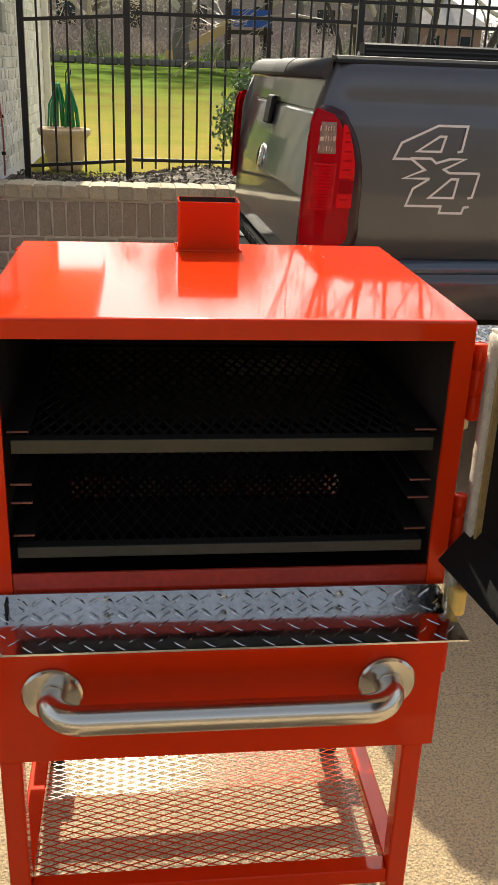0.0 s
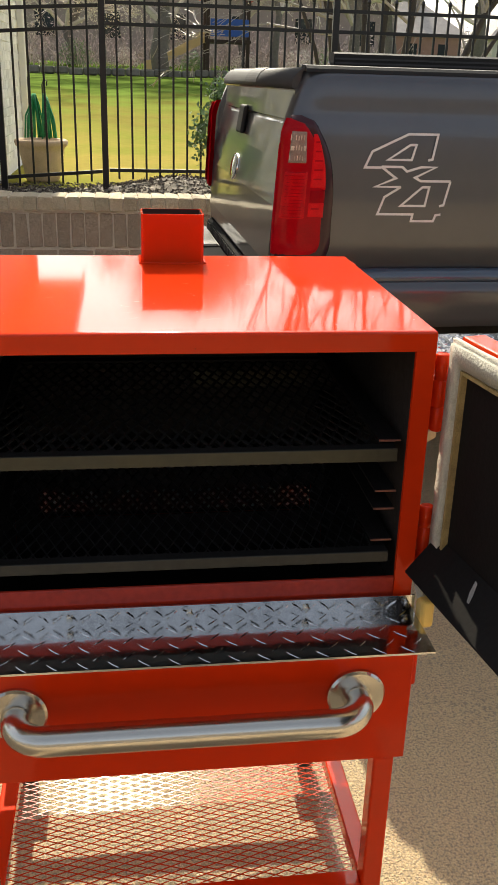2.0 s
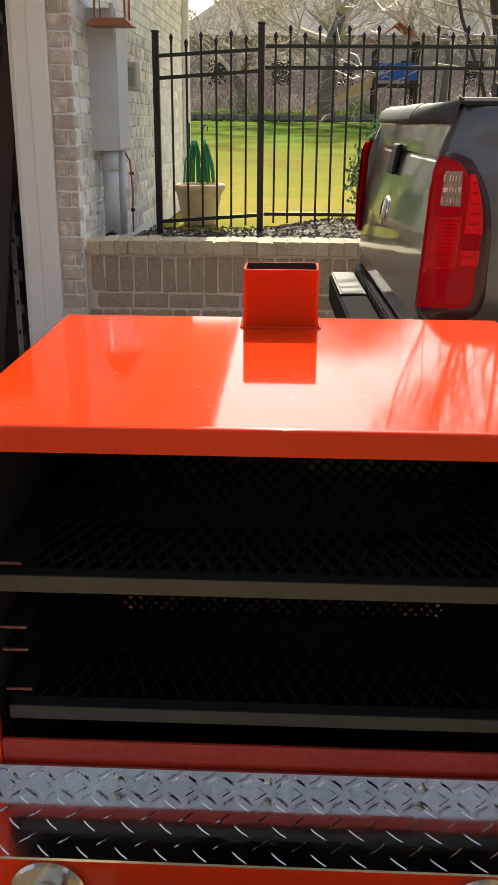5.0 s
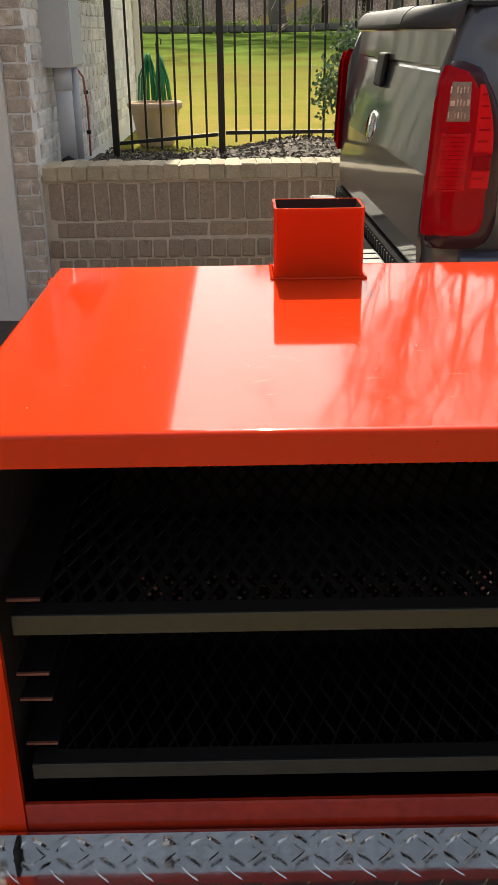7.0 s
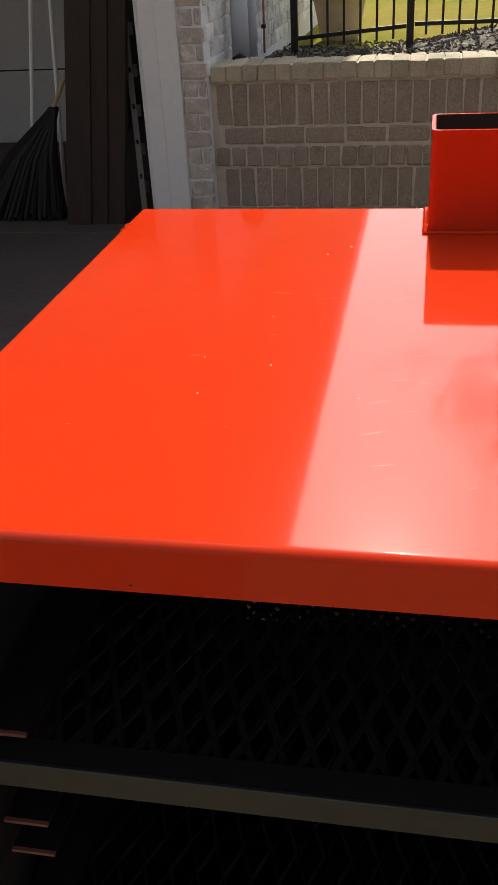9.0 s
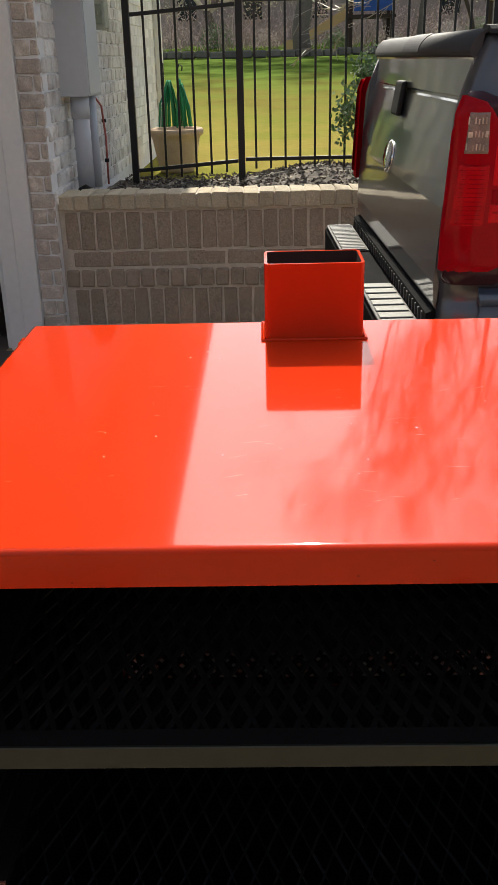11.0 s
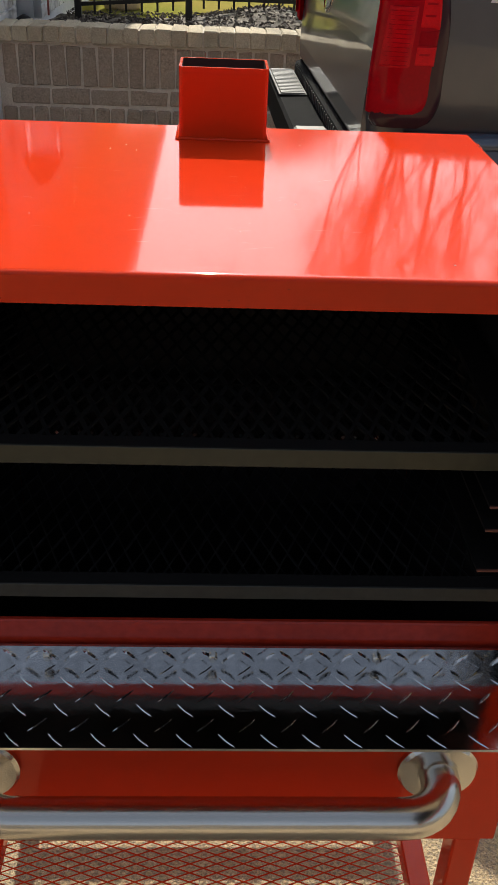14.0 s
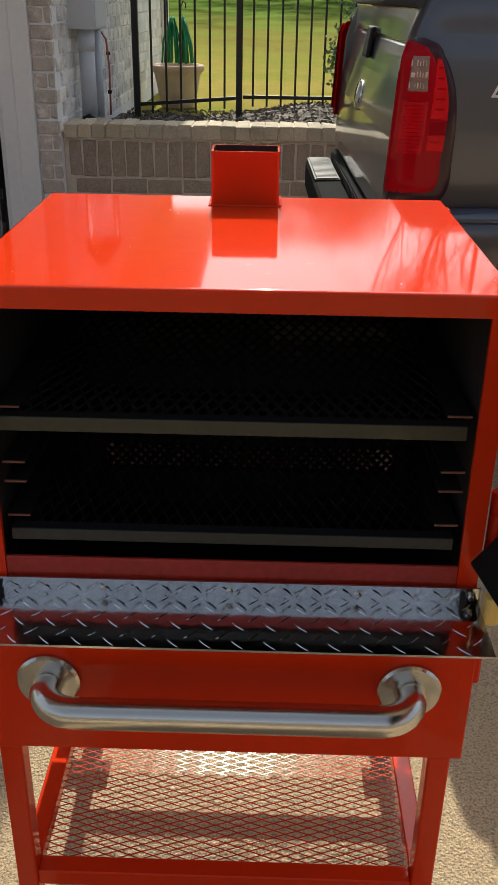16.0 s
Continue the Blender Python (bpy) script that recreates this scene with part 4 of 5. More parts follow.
def dpt(px_, py_):
    """Decal units to the truck's side."""
    return (TX + 0.288 + px_ * 0.306, 1.243 - py_ * 0.283)


ST = [
    [(0.71, 0.28), (0.76, 0.27), (0.80, -0.01), (0.46, -0.01), (0.06, 0.19), (-0.01, 0.37), (0.18, 0.37)],
    [(0.25, 0.28), (0.49, 0.11), (0.56, 0.11), (0.52, 0.28), (0.25, 0.28)],
    [(0.18, 0.36), (0.42, 0.36), (0.48, 0.41), (0.64, 0.36), (0.81, 0.36), (0.58, 0.48), (0.65, 0.52), (1.0, 0.52)],
    [(0.18, 0.36), (0.36, 0.49), (0.13, 0.59), (0.43, 0.59)],
    [(0.43, 0.59), (0.25, 0.71), (0.19, 0.91), (0.60, 0.91), (0.59, 0.99), (0.85, 0.99), (0.87, 0.92), (0.93, 0.91)],
    [(1.0, 0.52), (0.95, 0.80), (0.90, 0.81)],
    [(0.45, 0.81), (0.68, 0.59), (0.76, 0.59), (0.73, 0.81), (0.45, 0.81)],
]
for line in ST:
    bm = bmesh.new()
    stroke(bm, [dpt(*p) for p in line], 0.0080)
    tp("decal_line", bm, M_DECAL, "silver outline of the off-road decal")

# bumper and step pads
bm = bmesh.new()
prism(bm, [(TX - 0.13, 0.50), (TX - 0.15, 0.53), (TX - 0.15, 0.645), (TX - 0.14, 0.658), (TX - 0.012, 0.662), (TX - 0.012, 0.50)], "y", TC - TW + 0.02, TC + TW - 0.02)
bumper = tp("bumper", bm, M_BUMPER, "black rear step bumper")
for ya, yb in ((TC - TW + 0.06, TC - 0.30), (TC + 0.30, TC + TW - 0.04)):
    pad = tp("step_pad", bbox(TX - 0.146, TX - 0.03, ya, yb, 0.6625, 0.668, 0.002, 1), M_CAP, "ribbed silver step pad", parent=bumper)
    nrib = 8 if ya < TC else 18
    half = 0.36 * (yb - ya - 0.04) / (nrib - 1)
    for k in range(nrib):
        y = ya + 0.02 + (yb - ya - 0.04) * k / (nrib - 1)
        bm2 = bbox(TX - 0.138, TX - 0.038, y - half, y + half, 0.668, 0.6725, 0.002, 1)
        # near ribs lighter, far ribs darker: sun and shade put into colour
        tp("step_pad_rib", bm2, M_SILVERPAD if ya < TC else M_SHADEPAD, "silver rib", parent=bumper)
bm = prism(bmesh.new(), [(TX - 0.012, 0.60), (TX - 0.030, 0.668), (TX - 0.026, 0.712), (TX - 0.001, 0.722), (TX - 0.001, 0.60)], "y", TC - TW + 0.09, TC + TW - 0.09)
valance = tp("valance", bm, M_BUMPER, "black plastic valance")
for k in range(34):
    y = TC - TW + 0.13 + k * (2 * TW - 0.26) / 33
    tp("slot_rib", bbox(TX - 0.0325, TX - 0.0292, y - 0.006, y + 0.006, 0.674, 0.708), M_CAP, parent=valance)
tp("hitch_ball", lathe(bmesh.new(), [(0.016, 0), (0.016, 0.016), (0.029, 0.030), (0.036, 0.047), (0.034, 0.060), (0.027, 0.072), (0.015, 0.080), (0.0, 0.083)], (TX - 0.472, TC - 0.035, 0.389), seg=28), M_CHROME, "", True)
tp("hitch_bar", bbox(TX - 0.52, TX - 0.05, TC - 0.065, TC - 0.005, 0.339, 0.3888, 0.004, 1), M_PLASTIC)
# cab, bonnet, wheels, underbody
bm = prism(bmesh.new(), [(2.222, 0.55), (2.222, 1.42), (2.36, 2.0), (2.6, 2.05), (3.5, 2.04), (4.25, 1.46), (5.55, 1.36), (5.75, 1.2), (5.78, 0.6), (5.2, 0.55)], "y", TC - TW + 0.01, TC + TW - 0.01)
cab = tp("cab", bm, M_TRUCK)
for ya in (TC - TW + 0.004, TC + TW - 0.0095):
    for poly in ([(2.48, 1.46), (2.55, 1.93), (3.05, 1.95), (3.05, 1.46)], [(3.13, 1.46), (3.13, 1.95), (3.48, 1.95), (4.0, 1.46)]):
        tp("side_window", prism(bmesh.new(), poly, "y", ya, ya + 0.0055), M_WINDOW, parent=cab)
tp("chassis", bbox(1.25, 5.5, TC - 0.5, TC + 0.5, 0.42, 0.599), M_PLASTIC)
for x in (1.42, 4.85):
    for s in (-1, 1):
        yy = TC + s * (TW - 0.02)
        w = tp("wheel", lathe(bmesh.new(), [(0.25, -0.02), (0.425, -0.01), (0.461, 0.03), (0.468, 0.12), (0.461, 0.21), (0.425, 0.25), (0.25, 0.26)], (x, yy, 0.305 - 0.065 - 0.03 * s), (0, -s, 0), 40), M_TYRE, "black tyre on alloy rim", True)
        tp("rim", lathe(bmesh.new(), [(0.245, -0.0205), (0.23, -0.03), (0.06, -0.012), (0.04, -0.03), (0.0, -0.03)], (x, yy, 0.305 - 0.065 - 0.03 * s), (0, -s, 0), 28), M_CHROME, parent=w)



def lean(x, z, gate):
    """The tail leans forward towards the top, the gate evenly; the lean dies out along the bed."""
    if gate:
        return 0.086 * min(max((z - 0.92) / 0.52, 0.0), 1.0)
    a = min(max((z - 0.95) / 0.32, 0.0), 1.0)
    b = min(max((z - 1.25) / 0.19, 0.0), 1.0)
    return (0.016 * a + 0.070 * b) * min(max(1 - (x - TX - 0.1) / 0.9, 0.0), 1.0)


for ob in [c for c in truck.children] + [g for c in truck.children for g in c.children]:
    if ob.name.split(".")[0] not in ("wheel", "rim", "cab", "side_window", "chassis", "rail_cap", "bed_rack_rail", "groove", "rack_end_bolt"):
        for v in ob.data.vertices:
            v.co.x += lean(v.co.x, v.co.z, tailgate in (ob, ob.parent))
truck.location.y += 0.08
truck.location.z = 0.024
EYE0, NEAR = Vector((-0.42, -1.03, 1.425)), 0.865
truck.location = EYE0 + NEAR * (truck.location - EYE0)
truck.scale = (NEAR, NEAR, NEAR)
truck.rotation_euler.z = radians(1.6)

# ---- brick planter wall ----
WY = 4.40
wall = thing("planter_wall", "tan brick planter wall with a rowlock cap and soldier courses", "brick wall", (0.0, WY, 0.0), kind="structure")
WX0, WX1 = -1.424, 3.2


def child(ob, parent):
    ob.parent = parent
    return on(parent, ob)


child(link_mesh("mortar", bbox(WX0 - 0.0055, WX1, WY + 0.0035, WY + 0.20, -0.2, 0.692), M_MORTAR), wall)
child(link_mesh("mortar", bbox(WX0 - 0.0055, WX1, WY - 0.012, WY + 0.215, 0.6922, 0.766), M_MORTAR), wall)
child(link_mesh("mortar", bbox(WX0, WX1, WY - 0.004, WY + 0.0058, 0.286, 0.378), M_MORTAR), wall)


def brick_mesh(w, d, h, bev=0.006, seed=0):
    bm = bbox(-w / 2, w / 2, -d / 2, d / 2, -h / 2, h / 2, bev, 1)
    rnd = random.Random(seed)
    for v in bm.verts:
        v.co += Vector((rnd.uniform(-1, 1), rnd.uniform(-1, 1), rnd.uniform(-1, 1))) * 0.0040
    bmesh.ops.recalc_face_normals(bm, faces=bm.faces[:])
    me = bpy.data.meshes.new("brick")
    bm.to_mesh(me)
    bm.free()
    return me


RB = random.Random(5)


def lay(meshes, x, y, z, parent, material, rz=0.0, tilt=0.9):
    me = RB.choice(meshes)
    if not me.materials:
        me.materials.append(material)
    ob = new("brick", me)
    ob.matrix_basis = pose(x + RB.uniform(-0.001, 0.001), y + RB.uniform(-0.0015, 0.0015), z + RB.uniform(-0.0012, 0.0012), RB.uniform(-tilt, tilt), RB.uniform(-tilt, tilt), rz + RB.uniform(-tilt, tilt))
    return child(ob, parent)


HEAD = [brick_mesh(0.0755, 0.245, 0.076, 0.005, k) for k in range(7)]
SOLD = [brick_mesh(0.0735, 0.05, 0.196, 0.007, k) for k in range(7)]
STRE = [brick_mesh(0.1975, 0.05, 0.076, 0.007, k) for k in range(4)]
ROWL = [brick_mesh(0.0735, 0.06, 0.094, 0.009, k) for k in range(4)]
COURSES = [(HEAD, 0.080, 0.735, WY + 0.098, 1.7, 0.0), (SOLD, 0.080, 0.584, WY + 0.022, 1.0, 0.02), (STRE, 0.204, 0.436, WY + 0.022, 0.9, 0.05),
           (ROWL, 0.080, 0.334, WY + 0.016, 0.9, 0.0), (SOLD, 0.080, 0.177, WY + 0.022, 0.9, 0.04), (STRE, 0.204, 0.040, WY + 0.022, 0.9, 0.0)]
for meshes, pitch, z, y, xend, off in COURSES:
    x = WX0 + pitch / 2 + off
    while x < xend:
        lay(meshes, x, y, z, wall, M_CAPBRICK if meshes is HEAD else M_BRICK)
        x += pitch

# ---- the house ----
HX, HY = -1.424, 4.30
EAVE_X, EAVE_Z = -0.845, 3.07
house = thing("house", "pale brick house corner with a white-trimmed garage opening", "house", (-4.0, 7.5, 0.0), kind="structure")


def hp(name, bm, material, label="", parent=None):
    ob = part(name, bm, material, parent or house, label)
    return ob if parent else on(house, ob)


hp("side_wall", bbox(HX - 0.148, HX - 0.006, HY + 0.252, 9.55, -0.2, EAVE_Z), M_WMORTAR, "pale mortar and brick side wall")
hp("pier", bbox(-1.548, HX - 0.0062, HY + 0.006, HY + 0.25, -0.2, EAVE_Z), M_WMORTAR)
hp("header_wall", bbox(-6.6, -1.5485, HY + 0.006, HY + 0.25, 2.45, EAVE_Z), M_WBRICK)
hp("end_pier", bbox(-7.6, -6.6005, HY + 0.006, HY + 0.25, -0.2, EAVE_Z), M_WBRICK)
hp("far_side_wall", bbox(-7.6, -7.4, HY + 0.251, 9.55, -0.2, EAVE_Z), M_WBRICK)
hp("back_wall", bbox(-7.6, HX - 0.1485, 9.551, 9.75, -0.2, EAVE_Z), M_WBRICK)
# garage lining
hp("garage_floor", bbox(-7.39, HX - 0.1495, HY + 0.252, 9.55, -0.22, GH + 0.004), M_SHADED_CONCRETE)
hp("apron", bbox(-6.6, -1.766, HY - 0.03, HY + 0.2515, -0.22, GH + 0.003), M_SHADED_CONCRETE)
# dark sheet over the driveway stands in for the shade before the garage
hp("stained_apron", prism(bmesh.new(), [(2.2, GZ - 0.065), (HY - 0.0301, GH - 0.02), (HY - 0.0301, GH + 0.0055), (2.2, GZ - 0.0395)], "x", -6.6, -1.00), M_SHADED_CONCRETE, "driveway concrete before the garage, its shade put into the colour")
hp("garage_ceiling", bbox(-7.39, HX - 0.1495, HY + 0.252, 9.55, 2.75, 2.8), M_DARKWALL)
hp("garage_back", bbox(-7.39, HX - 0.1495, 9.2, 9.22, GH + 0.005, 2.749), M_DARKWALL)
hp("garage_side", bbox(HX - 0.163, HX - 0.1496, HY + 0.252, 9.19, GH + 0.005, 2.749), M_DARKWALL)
# white door trim in two steps, with the door track behind
for xa, xb, ya, yb in ((-1.650, -1.5485, HY - 0.028, HY + 0.24), (-1.735, -1.6505, HY - 0.012, HY + 0.24), (-1.768, -1.7355, HY + 0.04, HY + 0.26)):
    hp("door_trim", bbox(xa, xb, ya, yb, GH - 0.02, 2.45, 0.004, 1), M_TRIM, "white painted garage door trim")
bm = bmesh.new()
box(bm, -1.905, -1.901, HY + 0.27, HY + 0.33, GH + 0.005, 2.6)
box(bm, -1.901, -1.872, HY + 0.265, HY + 0.27, GH + 0.005, 2.6)
for k in range(13):
    box(bm, -1.915, -1.872, HY + 0.335, HY + 0.345, 0.1 + 0.2 * k, 0.16 + 0.2 * k)
track = hp("door_track", bm, M_ZINC, "galvanised garage door track")
for k in range(13):
    hp("bolt_hole", bbox(-1.893, -1.880, HY + 0.2630, HY + 0.2648, 0.19 + 0.18 * k, 0.215 + 0.18 * k), M_PLASTIC, parent=track)
# roof
bm = bmesh.new()
r1, r2 = (-4.475, 5.3), (-4.475, 6.2)
cor = [(-8.1, 1.7), (EAVE_X, 1.7), (EAVE_X, 9.62), (-8.1, 9.62)]
hz_ = EAVE_Z + 0.12 + 0.62 * 3.6
lo = [bm.verts.new((x, y, EAVE_Z + 0.10)) for x, y in cor]
ra, rb = bm.verts.new((*r1, hz_)), bm.verts.new((*r2, hz_))
bm.faces.new((lo[0], lo[1], ra))
bm.faces.new((lo[1], lo[2], rb, ra))
bm.faces.new((lo[2], lo[3], rb))
bm.faces.new((lo[3], lo[0], ra, rb))
bm.faces.new(lo[::-1])
hp("roof", bm, M_SHINGLE, "grey shingle hip roof")
hp("fascia", bbox(-8.1, EAVE_X, 1.70, 1.72, EAVE_Z - 0.08, EAVE_Z + 0.099), M_TRIM, "white fascia board")
hp("fascia", bbox(EAVE_X - 0.02, EAVE_X, 1.7205, 9.62, EAVE_Z - 0.08, EAVE_Z + 0.099), M_TRIM, "white fascia board")
hp("soffit", bbox(-8.08, EAVE_X - 0.0205, 1.7205, HY + 0.005, EAVE_Z, EAVE_Z + 0.012), M_TRIM, "white soffit")
hp("soffit", bbox(HX - 0.005, EAVE_X - 0.0205, HY + 0.006, 9.60, EAVE_Z, EAVE_Z + 0.012), M_TRIM, "white soffit")
hp("corner_downspout", bbox(HX - 0.003, HX + 0.07, 9.40, 9.50, 0.45, EAVE_Z - 0.001, 0.01, 1), M_TRIM, "white downspout")

# electrical boxes
meter = thing("electrical_panel", "grey metal electrical panel with conduits on the brick wall", "electrical panel", (-1.27, 4.73, 1.2))
inv = Matrix.Translation(meter.location).inverted()


def mp_(name, bm, m, label="", smooth=False):
    o = part(name, bm, m, meter, label, smooth)
    o.matrix_parent_inverse = inv
    return o


mp_("cabinet", bbox(HX + 0.006, -1.190, 4.55, 4.92, 1.235, 1.98, 0.006, 2), M_GREYBOX)
mp_("cover_lip", bbox(-1.1898, -1.185, 4.56, 4.91, 1.245, 1.97, 0.002, 1), M_GREYBOX)
bm = bmesh.new()
rod(bm, [(-1.265, 4.66, 0.735), (-1.265, 4.66, 1.2345)], 0.045, 20)
rod(bm, [(-1.265, 4.66, 1.12), (-1.265, 4.66, 1.2344)], 0.050, 20)
mp_("conduit", bm, M_PVC, "grey conduit pipe", True)
bm = rod(bmesh.new(), [(-1.238, 4.86, 0.735), (-1.238, 4.86, 1.2345)], 0.026, 16)
mp_("conduit", bm, M_PVC, "grey conduit pipe", True)
bm = rod(bmesh.new(), [(-1.195, 4.98, 0.735), (-1.190, 4.975, 1.0), (-1.20, 4.96, 1.17), (-1.235, 4.91, 1.234)], 0.006, 8)
mp_("wire", bm, mat("faded_red_wire", (0.42, 0.12, 0.09), 0.6), "faded red wire", True)
for z in (0.86, 1.08):
    mp_("clip", bbox(-1.206, -1.182, 4.965, 4.985, z, z + 0.02, 0.002, 1), M_PLASTIC)
bm = bmesh.new()
rod(bm, [(-1.29, 4.58, 0.748), (-1.25, 4.56, 0.765), (-1.22, 4.57, 0.755)], [0.018, 0.022, 0.012], 8)
mp_("ground_clamp", bm, M_PLASTIC, "black clamp", True)
disc = thing("switch_box", "small weathered green-grey switch box on the brick wall", "switch box", (-1.3, 5.4, 1.7))
bm = bbox(-1.330, -1.210, 5.33, 5.49, 1.625, 1.795, 0.012, 3)
o = part("housing", bm, mat("weathered_green_grey", (0.40, 0.41, 0.33), 0.6, var=0.2, scale=20), disc)
o.matrix_parent_inverse = Matrix.Translation(disc.location).inverted()
bm = bmesh.new()
box(bm, -1.285, -1.225, 5.322, 5.3298, 1.65, 1.76, 0.003, 1)
box(bm, -1.262, -1.248, 5.312, 5.3218, 1.70, 1.725, 0.002, 1)
o = part("switch", bm, mat("dull_green_switch", (0.25, 0.28, 0.21), 0.5, var=0.25, scale=30), disc)
o.matrix_parent_inverse = Matrix.Translation(disc.location).inverted()

meter.location += Vector((-0.078, 0.13, 0.004))
disc.location += Vector((-0.066, 0.12, -0.04))

# lantern
lantern = thing("wall_lantern", "copper wall lantern with glass sides", "lantern", (-1.19, 4.40, 1.82))
linv = Matrix.Translation(lantern.location).inverted()


def lp(name, bm, m, label=""):
    o = part(name, bm, m, lantern, label)
    o.matrix_parent_inverse = linv
    return o


bm = bmesh.new()
prism(bm, [(-1.31, 1.815), (-1.07, 1.815), (-1.085, 1.83), (-1.11, 1.85), (-1.27, 1.85), (-1.295, 1.83)], "y", 4.30, 4.50)
lp("base_tray", bm, M_COPPER)
for x in (-1.272, -1.112):
    for y in (4.325, 4.47):
        lp("corner_post", bbox(x, x + 0.01, y, y + 0.01, 1.8505, 2.15), M_COPPER)
for x in (-1.267, -1.109):
    o = lp("pane", bbox(x, x + 0.002, 4.336, 4.469, 1.8505, 2.15), M_GLASS)
for y in (4.329, 4.474):
    o = lp("pane", bbox(-1.2615, -1.1125, y, y + 0.002, 1.8505, 2.15), M_GLASS)
bm = prism(bmesh.new(), [(-1.30, 2.1505), (-1.08, 2.1505), (-1.16, 2.28), (-1.22, 2.28)], "y", 4.30, 4.50)
lp("roof_cap", bm, M_COPPER)
bm = rod(bmesh.new(), [(HX, 4.40, 2.24), (-1.26, 4.40, 2.32), (-1.19, 4.40, 2.2805)], 0.008, 8)
lp("bracket", bm, M_COPPER)
bm = rod(bmesh.new(), [(-1.19, 4.40, 1.8505), (-1.19, 4.40, 1.93)], 0.012, 10)
lp("candle", bm, M_TRIM)

lantern.location += Vector((-0.068, 0.15, 0.062))

# ---- fence ----
fence = thing("iron_fence", "black wrought-iron fence with alternating picket heights", "fence", (0.0, 6.25, 0.6))
finv = Matrix.Translation(fence.location).inverted()
FY = 6.25


def fp(name, me, at, label=""):
    ob = new(name, me)
    ob.parent = fence
    ob.matrix_parent_inverse = finv
    ob.location = at
    if label:
        ob["label"] = label
    return ob


def as_mesh(bm, m, name="piece"):
    me = bpy.data.meshes.new(name)
    bmesh.ops.recalc_face_normals(bm, faces=bm.faces[:])
    bm.to_mesh(me)
    bm.free()
    me.materials.append(m)
    return me


POST = as_mesh(bbox(-0.023, 0.023, -0.023, 0.023, -1.50, -0.015, 0.003, 1), M_IRON)
bm = bbox(-0.028, 0.028, -0.028, 0.028, -0.015, 0.0, 0.004, 1)
POSTCAP = as_mesh(bm, M_IRON)


def picket_mesh(h):
    bm = bbox(-0.0075, 0.0075, -0.0075, 0.0075, -h, 0, 0)
    lathe(bm, [(0.008, 0), (0.013, 0.006), (0.013, 0.01), (0.009, 0.014), (0.015, 0.024), (0.016, 0.032), (0.010, 0.046), (0.002, 0.058)], (0, 0, 0), seg=8)
    return as_mesh(bm, M_IRON)


PICK_L, PICK_S = picket_mesh(1.30), picket_mesh(1.255)
posts = [(-1.274, 2.003), (-0.522, 2.060), (1.19, 2.072), (2.9, 2.075), (4.6, 2.075)]
for x, z in posts:
    fp("post", POST, (x, FY, z))
    fp("post_cap", POSTCAP, (x, FY, z))


def rails(x0, x1, za, zb):
    for (a, b) in zip(za, zb):
        bm = bmesh.new()
        v = []
        for x, z in ((x0, a), (x1, b)):
            v.append([bm.verts.new((x, FY + dy, z + dz)) for dy, dz in ((-0.013, -0.0125), (0.013, -0.0125), (0.013, 0.0125), (-0.013, 0.0125))])
        for k in range(4):
            bm.faces.new((v[0][k], v[0][(k + 1) % 4], v[1][(k + 1) % 4], v[1][k]))
        o = link_mesh("rail", bm, M_IRON, fence)
        o.matrix_parent_inverse = finv


rails(-1.252, -0.547, (0.688, 1.690, 1.838), (0.740, 1.739, 1.880))
for (xa, _), (xb, _) in zip(posts[1:], posts[2:]):
    rails(xa + 0.028, xb - 0.028, (0.750, 1.762, 1.902), (0.750, 1.762, 1.902))
for k in range(6):
    x = -1.162 + k * 0.1065
    f = (x + 1.252) / 0.705
    z = 1.880 + 0.045 * f
    fp("picket", PICK_L if k % 2 == 0 else PICK_S, (x, FY, z + (0.04 if k % 2 == 0 else 0.0)))
k = 0
x = -0.421
while x < 4.5:
    if min(abs(x - p[0]) for p in posts) > 0.04:
        fp("picket", PICK_L if k % 2 == 1 else PICK_S, (x, FY, 1.985 if k % 2 == 1 else 1.940))
    k += 1
    x += 0.1030

fence.location.x += 0.013

# ---- planting bed and pot ----
bm = bmesh.new()
nx_, ny_ = 60, 26
gx = [[None] * (nx_ + 1) for _ in range(ny_ + 1)]
for j in range(ny_ + 1):
    for i in range(nx_ + 1):
        x = HX + (3.2 - HX) * i / nx_
        y = 4.60 + 2.3 * j / ny_
        hill = 0.10 * math.exp(-((x - 0.05) / 0.42) ** 2 - ((y - 6.35) / 0.5) ** 2) + 0.06 * math.exp(-((x - 1.2) / 0.8) ** 2 - ((y - 6.1) / 0.5) ** 2)
        e = 0.0 if j < ny_ and not (x < -0.6 and y > 6.6) else -0.10
        z = lawn_z(x, y) + 0.055 + hill + e + 0.018 * noise.noise(Vector((x * 9, y * 9, 2)))
        gx[j][i] = bm.verts.new((x, y, z))
for j in range(ny_):
    for i in range(nx_):
        bm.faces.new((gx[j][i], gx[j][i + 1], gx[j + 1][i + 1], gx[j + 1][i]))
tagged(link_mesh("mulch_bed", bm, M_MULCH, smooth=True), "dark shredded mulch bed behind the brick wall", "mulch", kind="stuff")
rnd = random.Random(3)
bm = bmesh.new()
